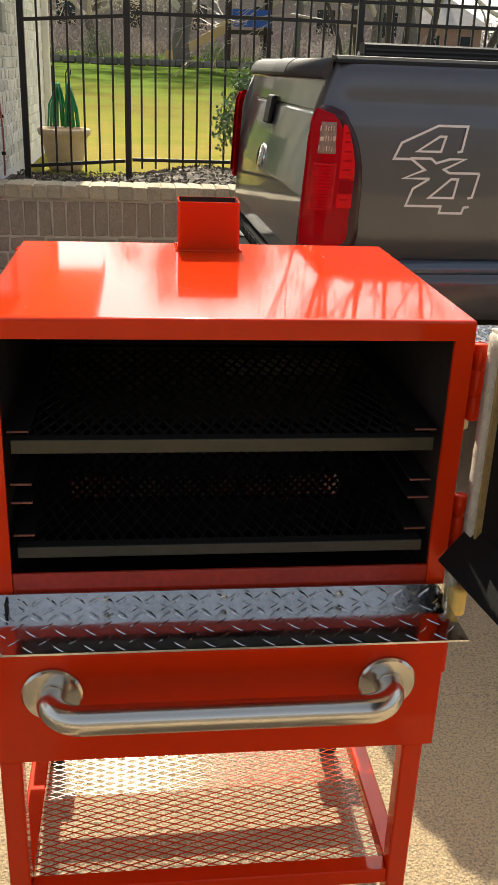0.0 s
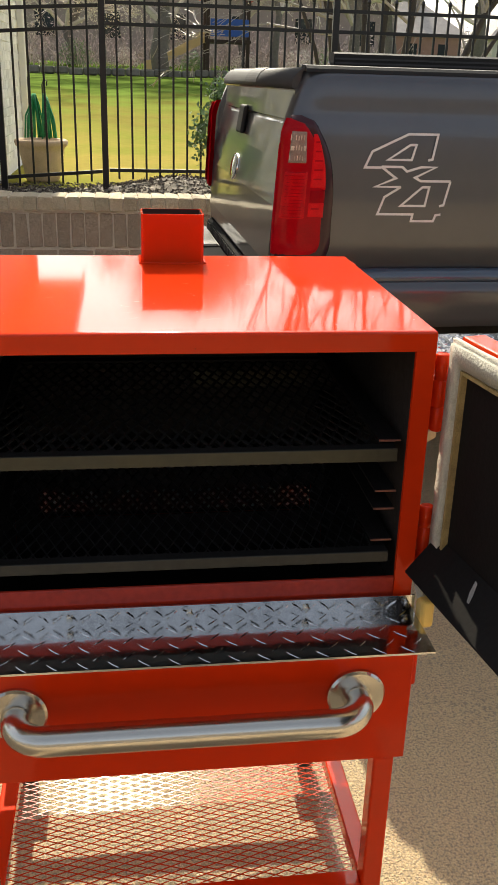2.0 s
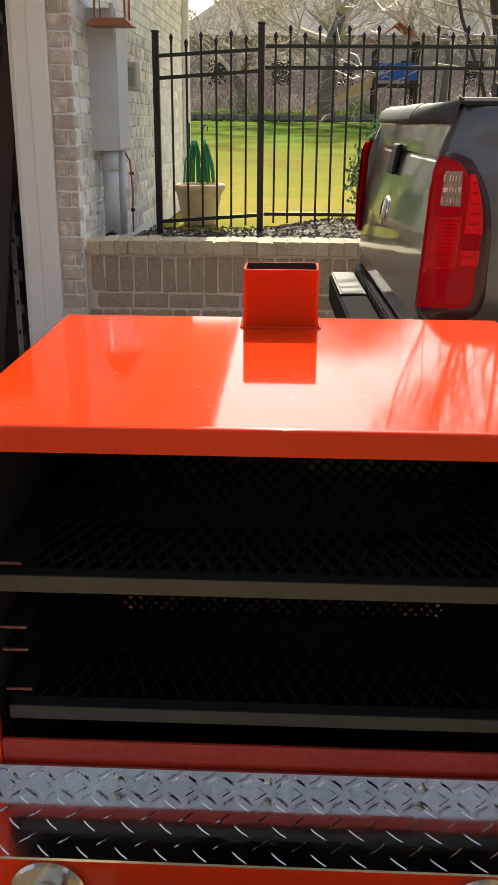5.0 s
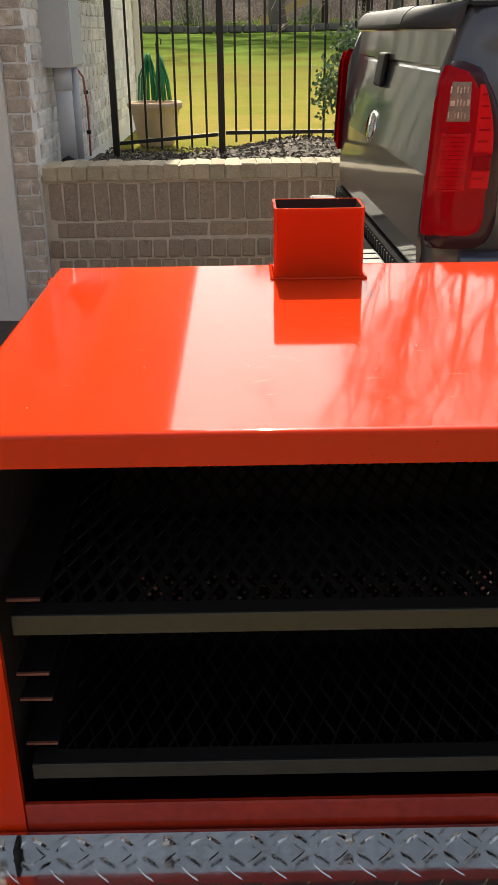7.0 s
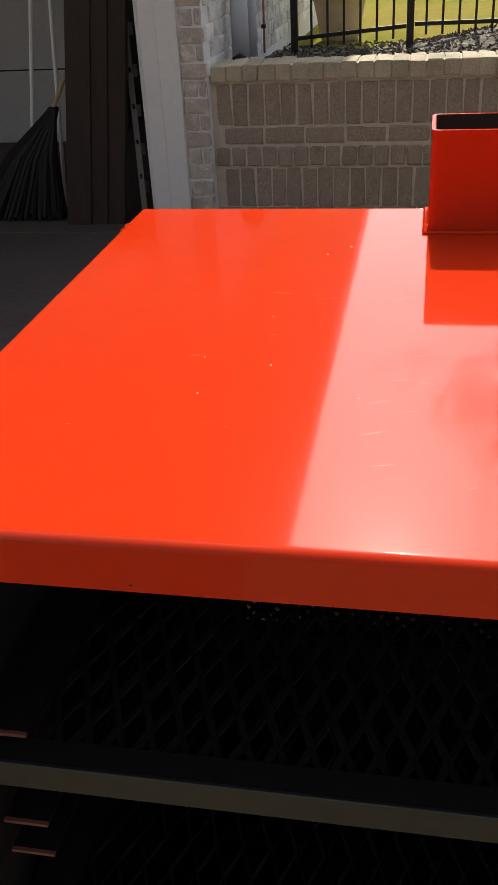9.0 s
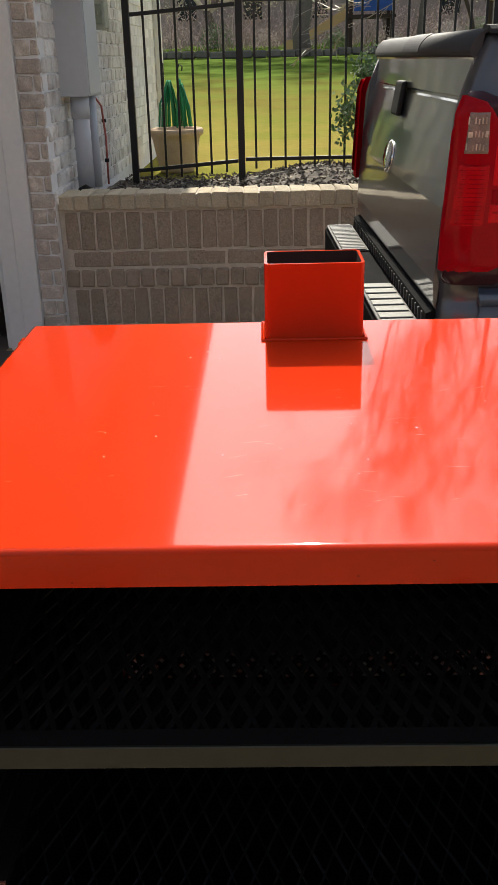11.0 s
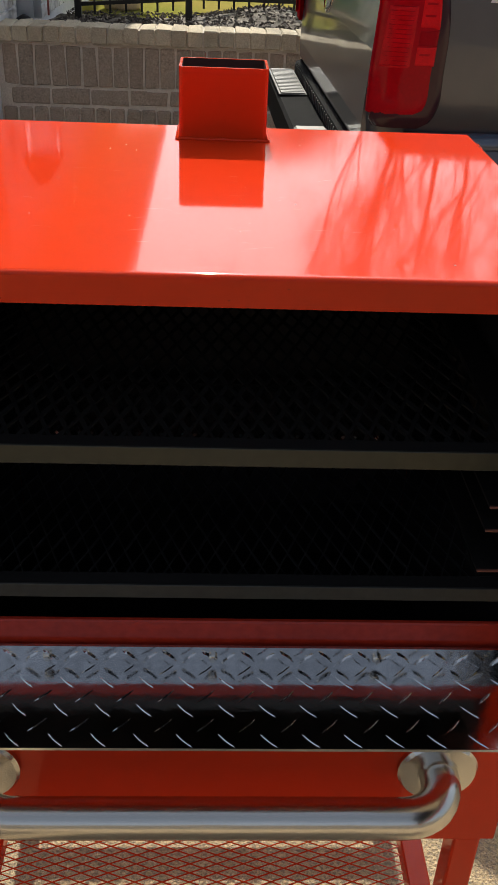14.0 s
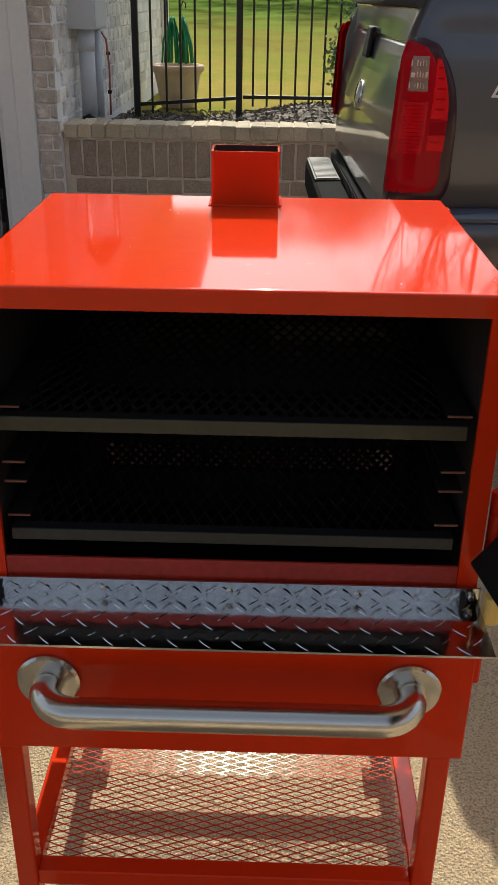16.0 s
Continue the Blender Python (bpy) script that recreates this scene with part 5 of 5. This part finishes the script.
for _ in range(5200):
    x, y = rnd.uniform(HX + 0.05, 1.6), rnd.uniform(4.64, 6.8)
    hill = 0.10 * math.exp(-((x - 0.05) / 0.42) ** 2 - ((y - 6.35) / 0.5) ** 2) + 0.06 * math.exp(-((x - 1.2) / 0.8) ** 2 - ((y - 6.1) / 0.5) ** 2)
    z = lawn_z(x, y) + 0.055 + hill + 0.018 * noise.noise(Vector((x * 9, y * 9, 2)))
    a = rnd.uniform(0, 6.3)
    ln, w, t = rnd.uniform(0.010, 0.032), rnd.uniform(0.004, 0.010), rnd.uniform(-0.010, 0.014)
    d, n = Vector((math.cos(a), math.sin(a), 0)), Vector((-math.sin(a), math.cos(a), 0))
    c = Vector((x, y, z + 0.006))
    p = [c - d * ln / 2 - n * w / 2, c + d * ln / 2 - n * w / 2, c + d * ln / 2 + n * w / 2, c - d * ln / 2 + n * w / 2]
    zz = [0, t, t + rnd.uniform(0, 0.01), rnd.uniform(0, 0.01)]
    vs = [bm.verts.new(q + Vector((0, 0, e))) for q, e in zip(p, zz)]
    top = bm.verts.new(c + Vector((0, 0, 0.008 + max(0, t))))
    bm.faces.new(vs[::-1])
    for q in range(4):
        bm.faces.new((vs[q], vs[(q + 1) % 4], top))
tagged(link_mesh("mulch_chips", bm, M_CHIP), "loose bark chips on the planting bed", "mulch", kind="stuff")

pot = thing("planter_pot", "round tan stone planter pot on the ground by the house", "planter", (-1.09, 7.6, lawn_z(-1.09, 7.6)))
bm = lathe(bmesh.new(), [(0.135, 0.0), (0.150, 0.02), (0.192, 0.24), (0.202, 0.285), (0.222, 0.298), (0.232, 0.325), (0.230, 0.345), (0.216, 0.354), (0.194, 0.345), (0.182, 0.27), (0.0, 0.26)], (0, 0, 0), seg=40)
part("bowl", bm, M_POT, pot, "", True)
hose = thing("garden_hose", "green garden hose hung over a black hook stand beside the planter", "garden hose", (-1.10, 7.85, lawn_z(-1.1, 7.85)))
rnd = random.Random(8)
for k in range(15):
    bm = bmesh.new()
    u = k / 14 - 0.5
    x0, x1 = 0.25 * u - 0.012 + rnd.uniform(-0.02, 0.02), 0.27 * u + 0.015 + rnd.uniform(-0.02, 0.02)
    yy = rnd.uniform(-0.06, 0.06)
    drop = rnd.uniform(0.29, 0.37)
    xm = -0.045 + (0.075 if k > 7 else 0.0) + 0.05 * u + rnd.uniform(-0.010, 0.010)
    top = 0.725 - 0.9 * abs(xm + 0.045 - (0.075 if k > 7 else 0.0)) + rnd.uniform(-0.035, 0.015)
    mid = rnd.uniform(0.48, 0.54)
    rod(bm, [(x0, yy, drop - 0.02), (x0 * 0.75 + xm * 0.25, yy, mid), (x0 * 0.25 + xm * 0.75, yy + 0.01, top - 0.06), (xm, yy + 0.03, top),
             (x1 * 0.25 + xm * 0.75, yy + 0.05, top - 0.055), (x1 * 0.75 + xm * 0.25, yy + 0.06, mid - 0.02), (x1, yy + 0.06, drop)], 0.0085, 7)
    part("hose_loop", bm, M_HOSE, hose, "", True)
bm = bmesh.new()
rod(bm, [(0.02, 0.03, 0.0), (0.02, 0.03, 0.80), (0.04, 0.03, 0.845), (0.065, 0.03, 0.83), (0.06, 0.03, 0.79)], 0.006, 8)
rod(bm, [(-0.10, 0.03, 0.0), (-0.10, 0.03, 0.86)], 0.008, 8)
part("hook_stand", bm, M_IRON, hose)


# ---- plants ----
def branch(bm, rnd, p, d, ln, r, depth, tips, spread=0.55, seg=6, up=0.08, twig=0.003):
    n = 4
    pts, rad = [p.copy()], [r]
    q = p.copy()
    dd = d.copy()
    for k in range(n):
        dd = (dd + Vector((rnd.gauss(0, 0.10), rnd.gauss(0, 0.10), rnd.gauss(0, 0.08) + up * 0.3))).normalized()
        q = q + dd * ln / n
        pts.append(q.copy())
        rad.append(max(twig, r * (1 - 0.45 * (k + 1) / n)))
    rod(bm, pts, rad, max(3, seg))
    if depth == 0:
        tips.append((q, dd))
        return
    for k in range(rnd.choice((2, 3, 3))):
        t = rnd.choice((2, 3, 4, 4))
        nd = (dd + Vector((rnd.gauss(0, spread), rnd.gauss(0, spread), rnd.gauss(0, spread) * 0.7 + up))).normalized()
        branch(bm, rnd, pts[t], nd, ln * rnd.uniform(0.6, 0.85), rad[t] * rnd.uniform(0.5, 0.7), depth - 1, tips, spread, seg - 1, up, twig)


def leaf(bm, rnd, c, size, wide=0.4):
    a = Vector((rnd.gauss(0, 1), rnd.gauss(0, 1), rnd.gauss(0, 1))).normalized()
    b = a.orthogonal().normalized()
    vs = [bm.verts.new(c + a * size), bm.verts.new(c + b * size * wide), bm.verts.new(c - a * size * 0.6), bm.verts.new(c - b * size * wide)]
    bm.faces.new(vs)


tree = thing("bare_tree", "bare multi-trunk tree with thin twigs behind the fence", "tree", (2.3, 9.0, lawn_z(2.3, 9.0)))
tinv = Matrix.Translation(tree.location).inverted()
rnd = random.Random(21)
crown, tips = bmesh.new(), []
for bx, top, r in ((1.95, (0.75, 8.8, 4.2), 0.024), (2.10, (1.35, 9.3, 4.7), 0.026), (2.02, (1.45, 8.8, 3.4), 0.060), (2.16, (2.02, 9.2, 3.7), 0.060), (2.28, (2.30, 8.9, 3.5), 0.045), (2.36, (2.75, 9.1, 3.5), 0.050), (2.45, (3.85, 9.0, 2.9), 0.055), (2.55, (4.1, 9.4, 2.6), 0.040)):
    b0 = Vector((bx, 9.0 + rnd.uniform(-0.1, 0.1), lawn_z(bx, 9.0) - 0.05))
    t0 = Vector(top)
    pts = [b0.lerp(t0, k / 6) + Vector((rnd.gauss(0, 0.03), rnd.gauss(0, 0.03), 0)) for k in range(7)]
    bm = rod(bmesh.new(), pts, [r * (1 - 0.09 * k) for k in range(7)], 10)
    o = part("trunk", bm, M_DARKBARK, tree, "", True)
    o.matrix_parent_inverse = tinv
    for q in range(7):
        d = ((t0 - b0).normalized() + Vector((rnd.gauss(-0.1, 0.5), rnd.gauss(0, 0.4), rnd.gauss(0.1, 0.35)))).normalized()
        branch(crown, rnd, pts[rnd.choice((3, 4, 5, 6, 6))], d, rnd.uniform(0.65, 0.95), r * 0.42, 5, tips, 0.5, 5, 0.1, 0.0026)
for q in range(7):
    branch(crown, rnd, Vector((1.80, 8.85, 1.85 + 0.16 * q)), Vector((-1, -0.3 + 0.15 * q, 0.10)).normalized(), 0.75, 0.018, 4, tips, 0.35, 5, -0.02, 0.0028)
# twig grey raised to hold the whitish sun glints on the crown
o = part("crown", crown, mat("glint_grey_twig", (0.38, 0.345, 0.32), 0.5, var=0.3, scale=6), tree, "leafless crown of thin twigs")
o.matrix_parent_inverse = tinv

shrub = thing("shrub", "small leafy green shrub by the fence", "shrub", (0.44, 5.7, lawn_z(0.44, 5.7) + 0.05))
rnd = random.Random(4)
bm, tips = bmesh.new(), []
for k in range(12):
    branch(bm, rnd, Vector((rnd.gauss(0, 0.03), rnd.gauss(0, 0.04), 0.0)), Vector((rnd.gauss(0, 0.10), rnd.gauss(0, 0.14), 1)).normalized(), 0.30, 0.006, 2, tips, 0.30, 5, 0.12, 0.002)
part("stem", bm, M_BARK, shrub)
bm = bmesh.new()
for p, d in tips:
    for k in range(70):
        leaf(bm, rnd, p + Vector((rnd.gauss(0, 0.032), rnd.gauss(0, 0.035), rnd.gauss(-0.04, 0.07))), rnd.uniform(0.014, 0.026), 0.6)
part("foliage", bm, M_LEAF, shrub)

# brush colour raised to hold the haze over the far garden
M_BRUSH = mat("hazed_winter_brush", (0.40, 0.31, 0.295), 0.9, var=0.3, scale=0.6, island=0.45)
# far garden: edging, trees, play set, neighbouring house
edge = thing("stone_edging", "low stone edging round a far garden bed", "stone edging", (0.0, 30.0, 1.0), kind="structure")
einv = Matrix.Translation(edge.location).inverted()
EST = [brick_mesh(0.42, 0.3, 0.22, 0.04, k) for k in range(4)]
rnd = random.Random(9)
for k in range(24):
    x = -3.9 + 0.43 * k
    y = 29.6 + 0.03 * (x + 1) ** 2
    me = rnd.choice(EST)
    if not me.materials:
        me.materials.append(M_STONE)
    ob = new("stone", me)
    ob.parent = edge
    ob.matrix_parent_inverse = einv
    ob.matrix_basis = pose(x, y, lawn_z(x, y) + 0.10 + rnd.uniform(-0.02, 0.02), 0, 0, rnd.uniform(-6, 6))


def far_tree(x, y, h, r, seed, buds, depth=4, many=14):
    rnd = random.Random(seed)
    t = thing("far_tree", "tall garden tree with early spring buds" if buds else "tall leafless garden tree", "tree", (x, y, lawn_z(x, y) - 0.1), group="far garden trees")
    pts = [Vector((rnd.gauss(0, 0.08) * k, rnd.gauss(0, 0.08) * k, h * 0.45 * k / 4)) for k in range(5)]
    part("trunk", rod(bmesh.new(), pts, [r * (1 - 0.1 * k) for k in range(5)], 10), M_BARK, t, "", True)
    bm, tips = bmesh.new(), []
    for k in range(9):
        d = Vector((rnd.gauss(0, 0.6), rnd.gauss(0, 0.6), rnd.uniform(0.3, 1))).normalized()
        branch(bm, rnd, pts[rnd.choice((2, 3, 4, 4))], d, h * 0.2, r * 0.45, depth, tips, 0.55, 5, 0.08, 0.016)
    part("crown", bm, M_TWIG, t, "spreading bare crown")
    if buds:
        bm = bmesh.new()
        for p, d in tips:
            for k in range(many):
                leaf(bm, rnd, p + Vector((rnd.gauss(0, 0.30), rnd.gauss(0, 0.30), rnd.gauss(0, 0.30))), rnd.uniform(0.03, 0.06))
        tagged(part("bud_cover", bm, M_BUD, t, "pale spring buds"), kind="stuff")


for a in ((0.9, 30.5, 7.3, 0.30, 31, True, 5, 34), (4.6, 31.0, 6.0, 0.14, 42, True), (-2.2, 38, 6.0, 0.22, 32, True), (4.3, 37, 7.0, 0.25, 33, True), (8.5, 37, 7.5, 0.25, 34, False), (12, 44, 9, 0.3, 35, True), (-9, 42, 6, 0.3, 36, True), (1.6, 44, 7.5, 0.3, 37, True), (17, 46, 10, 0.3, 38, False)):
    far_tree(*a)
rnd = random.Random(12)
for k in range(10):
    x, y = -7 + 1.6 * k + rnd.uniform(-0.4, 0.4), 34 + rnd.uniform(0, 3)
    b = thing("far_shrub", "rounded brown and green garden shrub", "shrub", (x, y, lawn_z(x, y)), group="far shrubs")
    bm = bmesh.new()
    hh = rnd.uniform(0.5, 1.0)
    for q in range(800):
        d = Vector((rnd.gauss(0, 1), rnd.gauss(0, 1), abs(rnd.gauss(0, 1)))).normalized() * rnd.uniform(0.5, 1.0)
        leaf(bm, rnd, Vector((d.x * hh * 0.8, d.y * hh * 0.8, 0.05 + d.z * hh)), rnd.uniform(0.035, 0.07))
    part("foliage", bm, M_LEAF if k % 3 == 0 else M_TWIG, b)

rnd = random.Random(77)
brush = bmesh.new()
for k in range(700):
    x, y = rnd.uniform(-9, 8.2), rnd.uniform(35, 41)
    hh = rnd.uniform(0.4, 1.9)
    tilt = Vector((rnd.gauss(0, 0.55), rnd.gauss(0, 0.4), 1)).normalized()
    p = Vector((x, y, lawn_z(x, y)))
    rod(brush, [p, p + tilt * hh * 0.5, p + tilt * hh + Vector((rnd.gauss(0, 0.35), 0, 0))], [0.016, 0.011, 0.005], 3, False)
    for q in range(9):
        leaf(brush, rnd, p + tilt * hh * rnd.uniform(0.2, 1) + Vector((rnd.gauss(0, 0.25), rnd.gauss(0, 0.2), 0)), rnd.uniform(0.03, 0.08))
for k in range(150):
    x, y = rnd.uniform(8.0, 14.5), rnd.uniform(49, 54)
    hh = rnd.uniform(0.5, 2.2)
    tilt = Vector((rnd.gauss(0, 0.5), rnd.gauss(0, 0.4), 1)).normalized()
    p = Vector((x, y, lawn_z(x, y)))
    rod(brush, [p, p + tilt * hh * 0.5, p + tilt * hh + Vector((rnd.gauss(0, 0.35), 0, 0))], [0.022, 0.015, 0.007], 3, False)
    for q in range(12):
        leaf(brush, rnd, p + tilt * hh * rnd.uniform(0.2, 1) + Vector((rnd.gauss(0, 0.3), rnd.gauss(0, 0.2), 0)), rnd.uniform(0.05, 0.12))
tagged(link_mesh("brushwood", brush, M_BRUSH), "tangled brown winter brush behind the garden", "brush", kind="stuff")

play = thing("play_set", "wooden play set with tan slide, blue side and red canopy", "play set", (3.3, 34.0, lawn_z(3.3, 34)))
for x in (-0.7, 0.7):
    for y in (-0.6, 0.6):
        part("post", bbox(x - 0.06, x + 0.06, y - 0.06, y + 0.06, 0, 2.5), M_WOOD, play)
part("deck", bbox(-0.8, 0.8, -0.7, 0.7, 0.95, 1.05), M_WOOD, play)
part("side_panel", bbox(-0.62, 0.70, -0.76, -0.705, 1.15, 1.70, 0.01, 1), M_BLUE, play, "blue side panel")
part("canopy", prism(bmesh.new(), [(-0.9, 2.35), (0.0, 3.0), (0.9, 2.35), (0.9, 2.30), (0.0, 2.94), (-0.9, 2.30)], "y", -0.8, 0.8), M_REDTARP, play, "faded red canopy")
part("slide", prism(bmesh.new(), [(-0.8, 1.30), (-2.5, 0.36), (-2.9, 0.30), (-2.9, 0.02), (-2.6, 0.03), (-0.8, 0.94)], "y", -0.5, 0.1), M_SLIDE, play, "tan wooden slide")

def far_house(x0, y0, wide, high, wallm, label):
    nb = thing("neighbour_house", label, "house", (x0, y0, lawn_z(x0, y0)), group="neighbouring houses")
    part("wall", bbox(0, wide, 0, 8, -0.3, high), wallm, nb)
    bm = bmesh.new()
    lo = [bm.verts.new(p) for p in ((-0.8, -0.6, high - 0.1), (wide + 0.8, -0.6, high - 0.1), (wide + 0.8, 8.6, high - 0.1), (-0.8, 8.6, high - 0.1))]
    ra, rb = bm.verts.new((3.4, 4.0, high + 3.3)), bm.verts.new((wide - 3.4, 4.0, high + 3.3))
    for f in ((lo[0], lo[1], rb, ra), (lo[1], lo[2], rb), (lo[2], lo[3], ra, rb), (lo[3], lo[0], ra), lo[::-1]):
        bm.faces.new(f)
    roof = part("roof", bm, M_FARROOF, nb, "tan shingle roof, paled for distance haze")
    part("chimney", bbox(wide * 0.7, wide * 0.7 + 0.9, 3.4, 4.2, high + 2.0, high + 4.2), M_SIDING, roof)
    n = int(wide / 3.2)
    for k in range(n):
        x = wide * (k + 0.5) / n - 0.6
        w = part("window", bbox(x, x + 1.2, -0.06, 0.02, 1.2, 2.7), wallm, nb)
        part("pane", bbox(x + 0.08, x + 1.12, -0.075, -0.061, 1.28, 2.62), M_WINDOW, w)


M_REDBRICK = mat("dull_red_brick", (0.36, 0.20, 0.16), 0.9, var=0.15, scale=2)
M_CREAM = mat("cream_siding", (0.62, 0.58, 0.52), 0.9, var=0.08, scale=2)
far_house(-6.4, 56, 22.0, 4.0, M_SIDING, "brown neighbouring house with a tan hip roof behind trees")
far_house(21.0, 98, 13.0, 3.6, M_REDBRICK, "red brick neighbouring house with a tan hip roof")
far_house(40.0, 104, 14.0, 3.6, M_CREAM, "cream neighbouring house with a tan hip roof")
rnd = random.Random(55)
wood = bmesh.new()
for k in range(330):
    x = rnd.uniform(-20, 70)
    y = rnd.uniform(112, 126)
    hh = rnd.uniform(2.5, 5.0)
    p = Vector((x, y, lawn_z(x, y)))
    rod(wood, [p, p + Vector((rnd.gauss(0, 0.3), 0, hh * 0.5)), p + Vector((rnd.gauss(0, 0.6), 0, hh))], [0.16, 0.11, 0.03], 4, False)
    for q in range(70):
        c = p + Vector((rnd.gauss(0, 1.3), rnd.gauss(0, 0.9), hh * rnd.uniform(0.15, 1.05)))
        leaf(wood, rnd, c, rnd.uniform(0.18, 0.4))
# distant wood painted pale for haze
tagged(link_mesh("far_wood", wood, mat("hazed_bare_wood", (0.52, 0.46, 0.45), 0.95, var=0.3, scale=0.4, island=0.35)), "distant grey-brown belt of bare trees", "trees", kind="stuff")

# ---- garage contents ----
LEAN = 0.13
leaning = thing("white_panel", "grey-white board leaning inside the dark garage", "board", (-3.5, 6.6, GH + 0.005))
part("board", bbox(-0.9, 0.62, 0.0, 0.05, 0.0, 1.13, 0.01, 1), M_PANEL, leaning)
part("seam", bbox(-0.9, 0.62, -0.004, -0.001, 0.52, 0.53), M_PLASTIC, leaning)
timber = thing("timber_post", "brown timber boards leaning inside the garage opening", "timber", (-2.12, 4.42, GH + 0.0055))
for k, (a, b, top) in enumerate(((-0.17, -0.035, 1.95), (-0.032, 0.055, 1.80), (0.058, 0.150, 1.90))):
    bm = prism(bmesh.new(), [(a, 0.0), (b, 0.0), (b * 0.92 + LEAN * top, top), (a * 0.92 + LEAN * top, top)], "y", 0.012 * k, 0.045 + 0.012 * k)
    part("plank", bm, M_WOOD, timber)
rnd = random.Random(41)
broom = thing("broom", "long-handled broom with spread dark bristles leaning in the garage", "broom", (-2.40, 4.52, GH + 0.0055), group="garage brooms")
top = Vector((0.07, 0.04, 0.60))
part("handle", rod(bmesh.new(), [top - Vector((0.01, 0, 0.03)), top + Vector((0.42, 0.08, 0.78))], 0.012, 8), M_PINE, broom, "pale wooden handle")
bm = bmesh.new()
for k in range(170):
    e = Vector((rnd.uniform(-0.46, 0.06), rnd.uniform(-0.05, 0.05), rnd.uniform(0.0, 0.05)))
    s = top + Vector((rnd.uniform(-0.02, 0.02), rnd.uniform(-0.015, 0.015), -0.01))
    rod(bm, [s, s.lerp(e, 0.5) + Vector((-0.02, 0, 0.03)), e], [0.008, 0.017, 0.012], 5)
part("bristle_head", bm, M_PLASTIC, broom, "wide fan of black bristles")
for x0, x1 in ((-2.62, -2.40), (-2.42, -2.34)):
    pole = thing("garage_pole", "white pole leaning on the panel in the garage", "pole", (x0, 4.75, GH + 0.0055), group="garage poles")
    part("shaft", rod(bmesh.new(), [(0, 0, 0.012), (x1 - x0, 0.12, 1.7)], 0.012, 8), M_TRIM, pole)

# ---- house bricks ----
WST = [brick_mesh(0.194, 0.04, 0.070, 0.005, 20 + k) for k in range(4)]
WPR = [brick_mesh(0.116, 0.04, 0.070, 0.005, 25 + k) for k in range(4)]
WHN = [brick_mesh(0.036, 0.04, 0.070, 0.005, 35 + k) for k in range(4)]
WHD = [brick_mesh(0.068, 0.04, 0.070, 0.005, 30 + k) for k in range(4)]
side_wall = [o for o in house.children if o.name.startswith("side_wall")][0]
pier = [o for o in house.children if o.name.startswith("pier")][0]


def lay_on(meshes, p, rz, parent, material=M_WBRICK):
    me = RB.choice(meshes)
    if not me.materials:
        me.materials.append(material)
    ob = new("brick", me)
    ob.parent = parent
    ob.matrix_basis = pose(p[0], p[1], p[2], RB.uniform(-0.5, 0.5), RB.uniform(-0.5, 0.5), rz + RB.uniform(-0.5, 0.5))


far_bricks = bmesh.new()
for c in range(-1, 52):
    z = 0.045 + c * 0.0795
    if z < 2.6:
        if c % 2:
            lay_on(WPR, (-1.548 + 0.0610, HY + 0.017, z), 0, pier, M_PIERBRICK)
        else:
            lay_on(WHD, (-1.548 + 0.0400, HY + 0.017, z), 0, pier, M_PIERBRICK)
            lay_on(WHN, (-1.548 + 0.1000, HY + 0.017, z), 0, pier, M_PIERBRICK)
    if 0.68 < z and z < EAVE_Z - 0.05:
        y = HY + 0.04 + (0.0 if c % 2 else 0.10)
        while y < 9.3:
            if y < 7.2 and 0.66 < z < 2.0:
                lay_on(WST, (HX - 0.017, y + 0.1, z), 90, side_wall)
            else:
                box(far_bricks, HX - 0.03, HX + 0.003, y + 0.003, y + 0.197, z - 0.035, z + 0.035)
            y += 0.204
child(link_mesh("far_bricks", far_bricks, mat("pale_brick_far", (0.83, 0.83, 0.85), 0.92, var=0.14, scale=7, bump=0.3, bscale=110, island=0.14)), house)
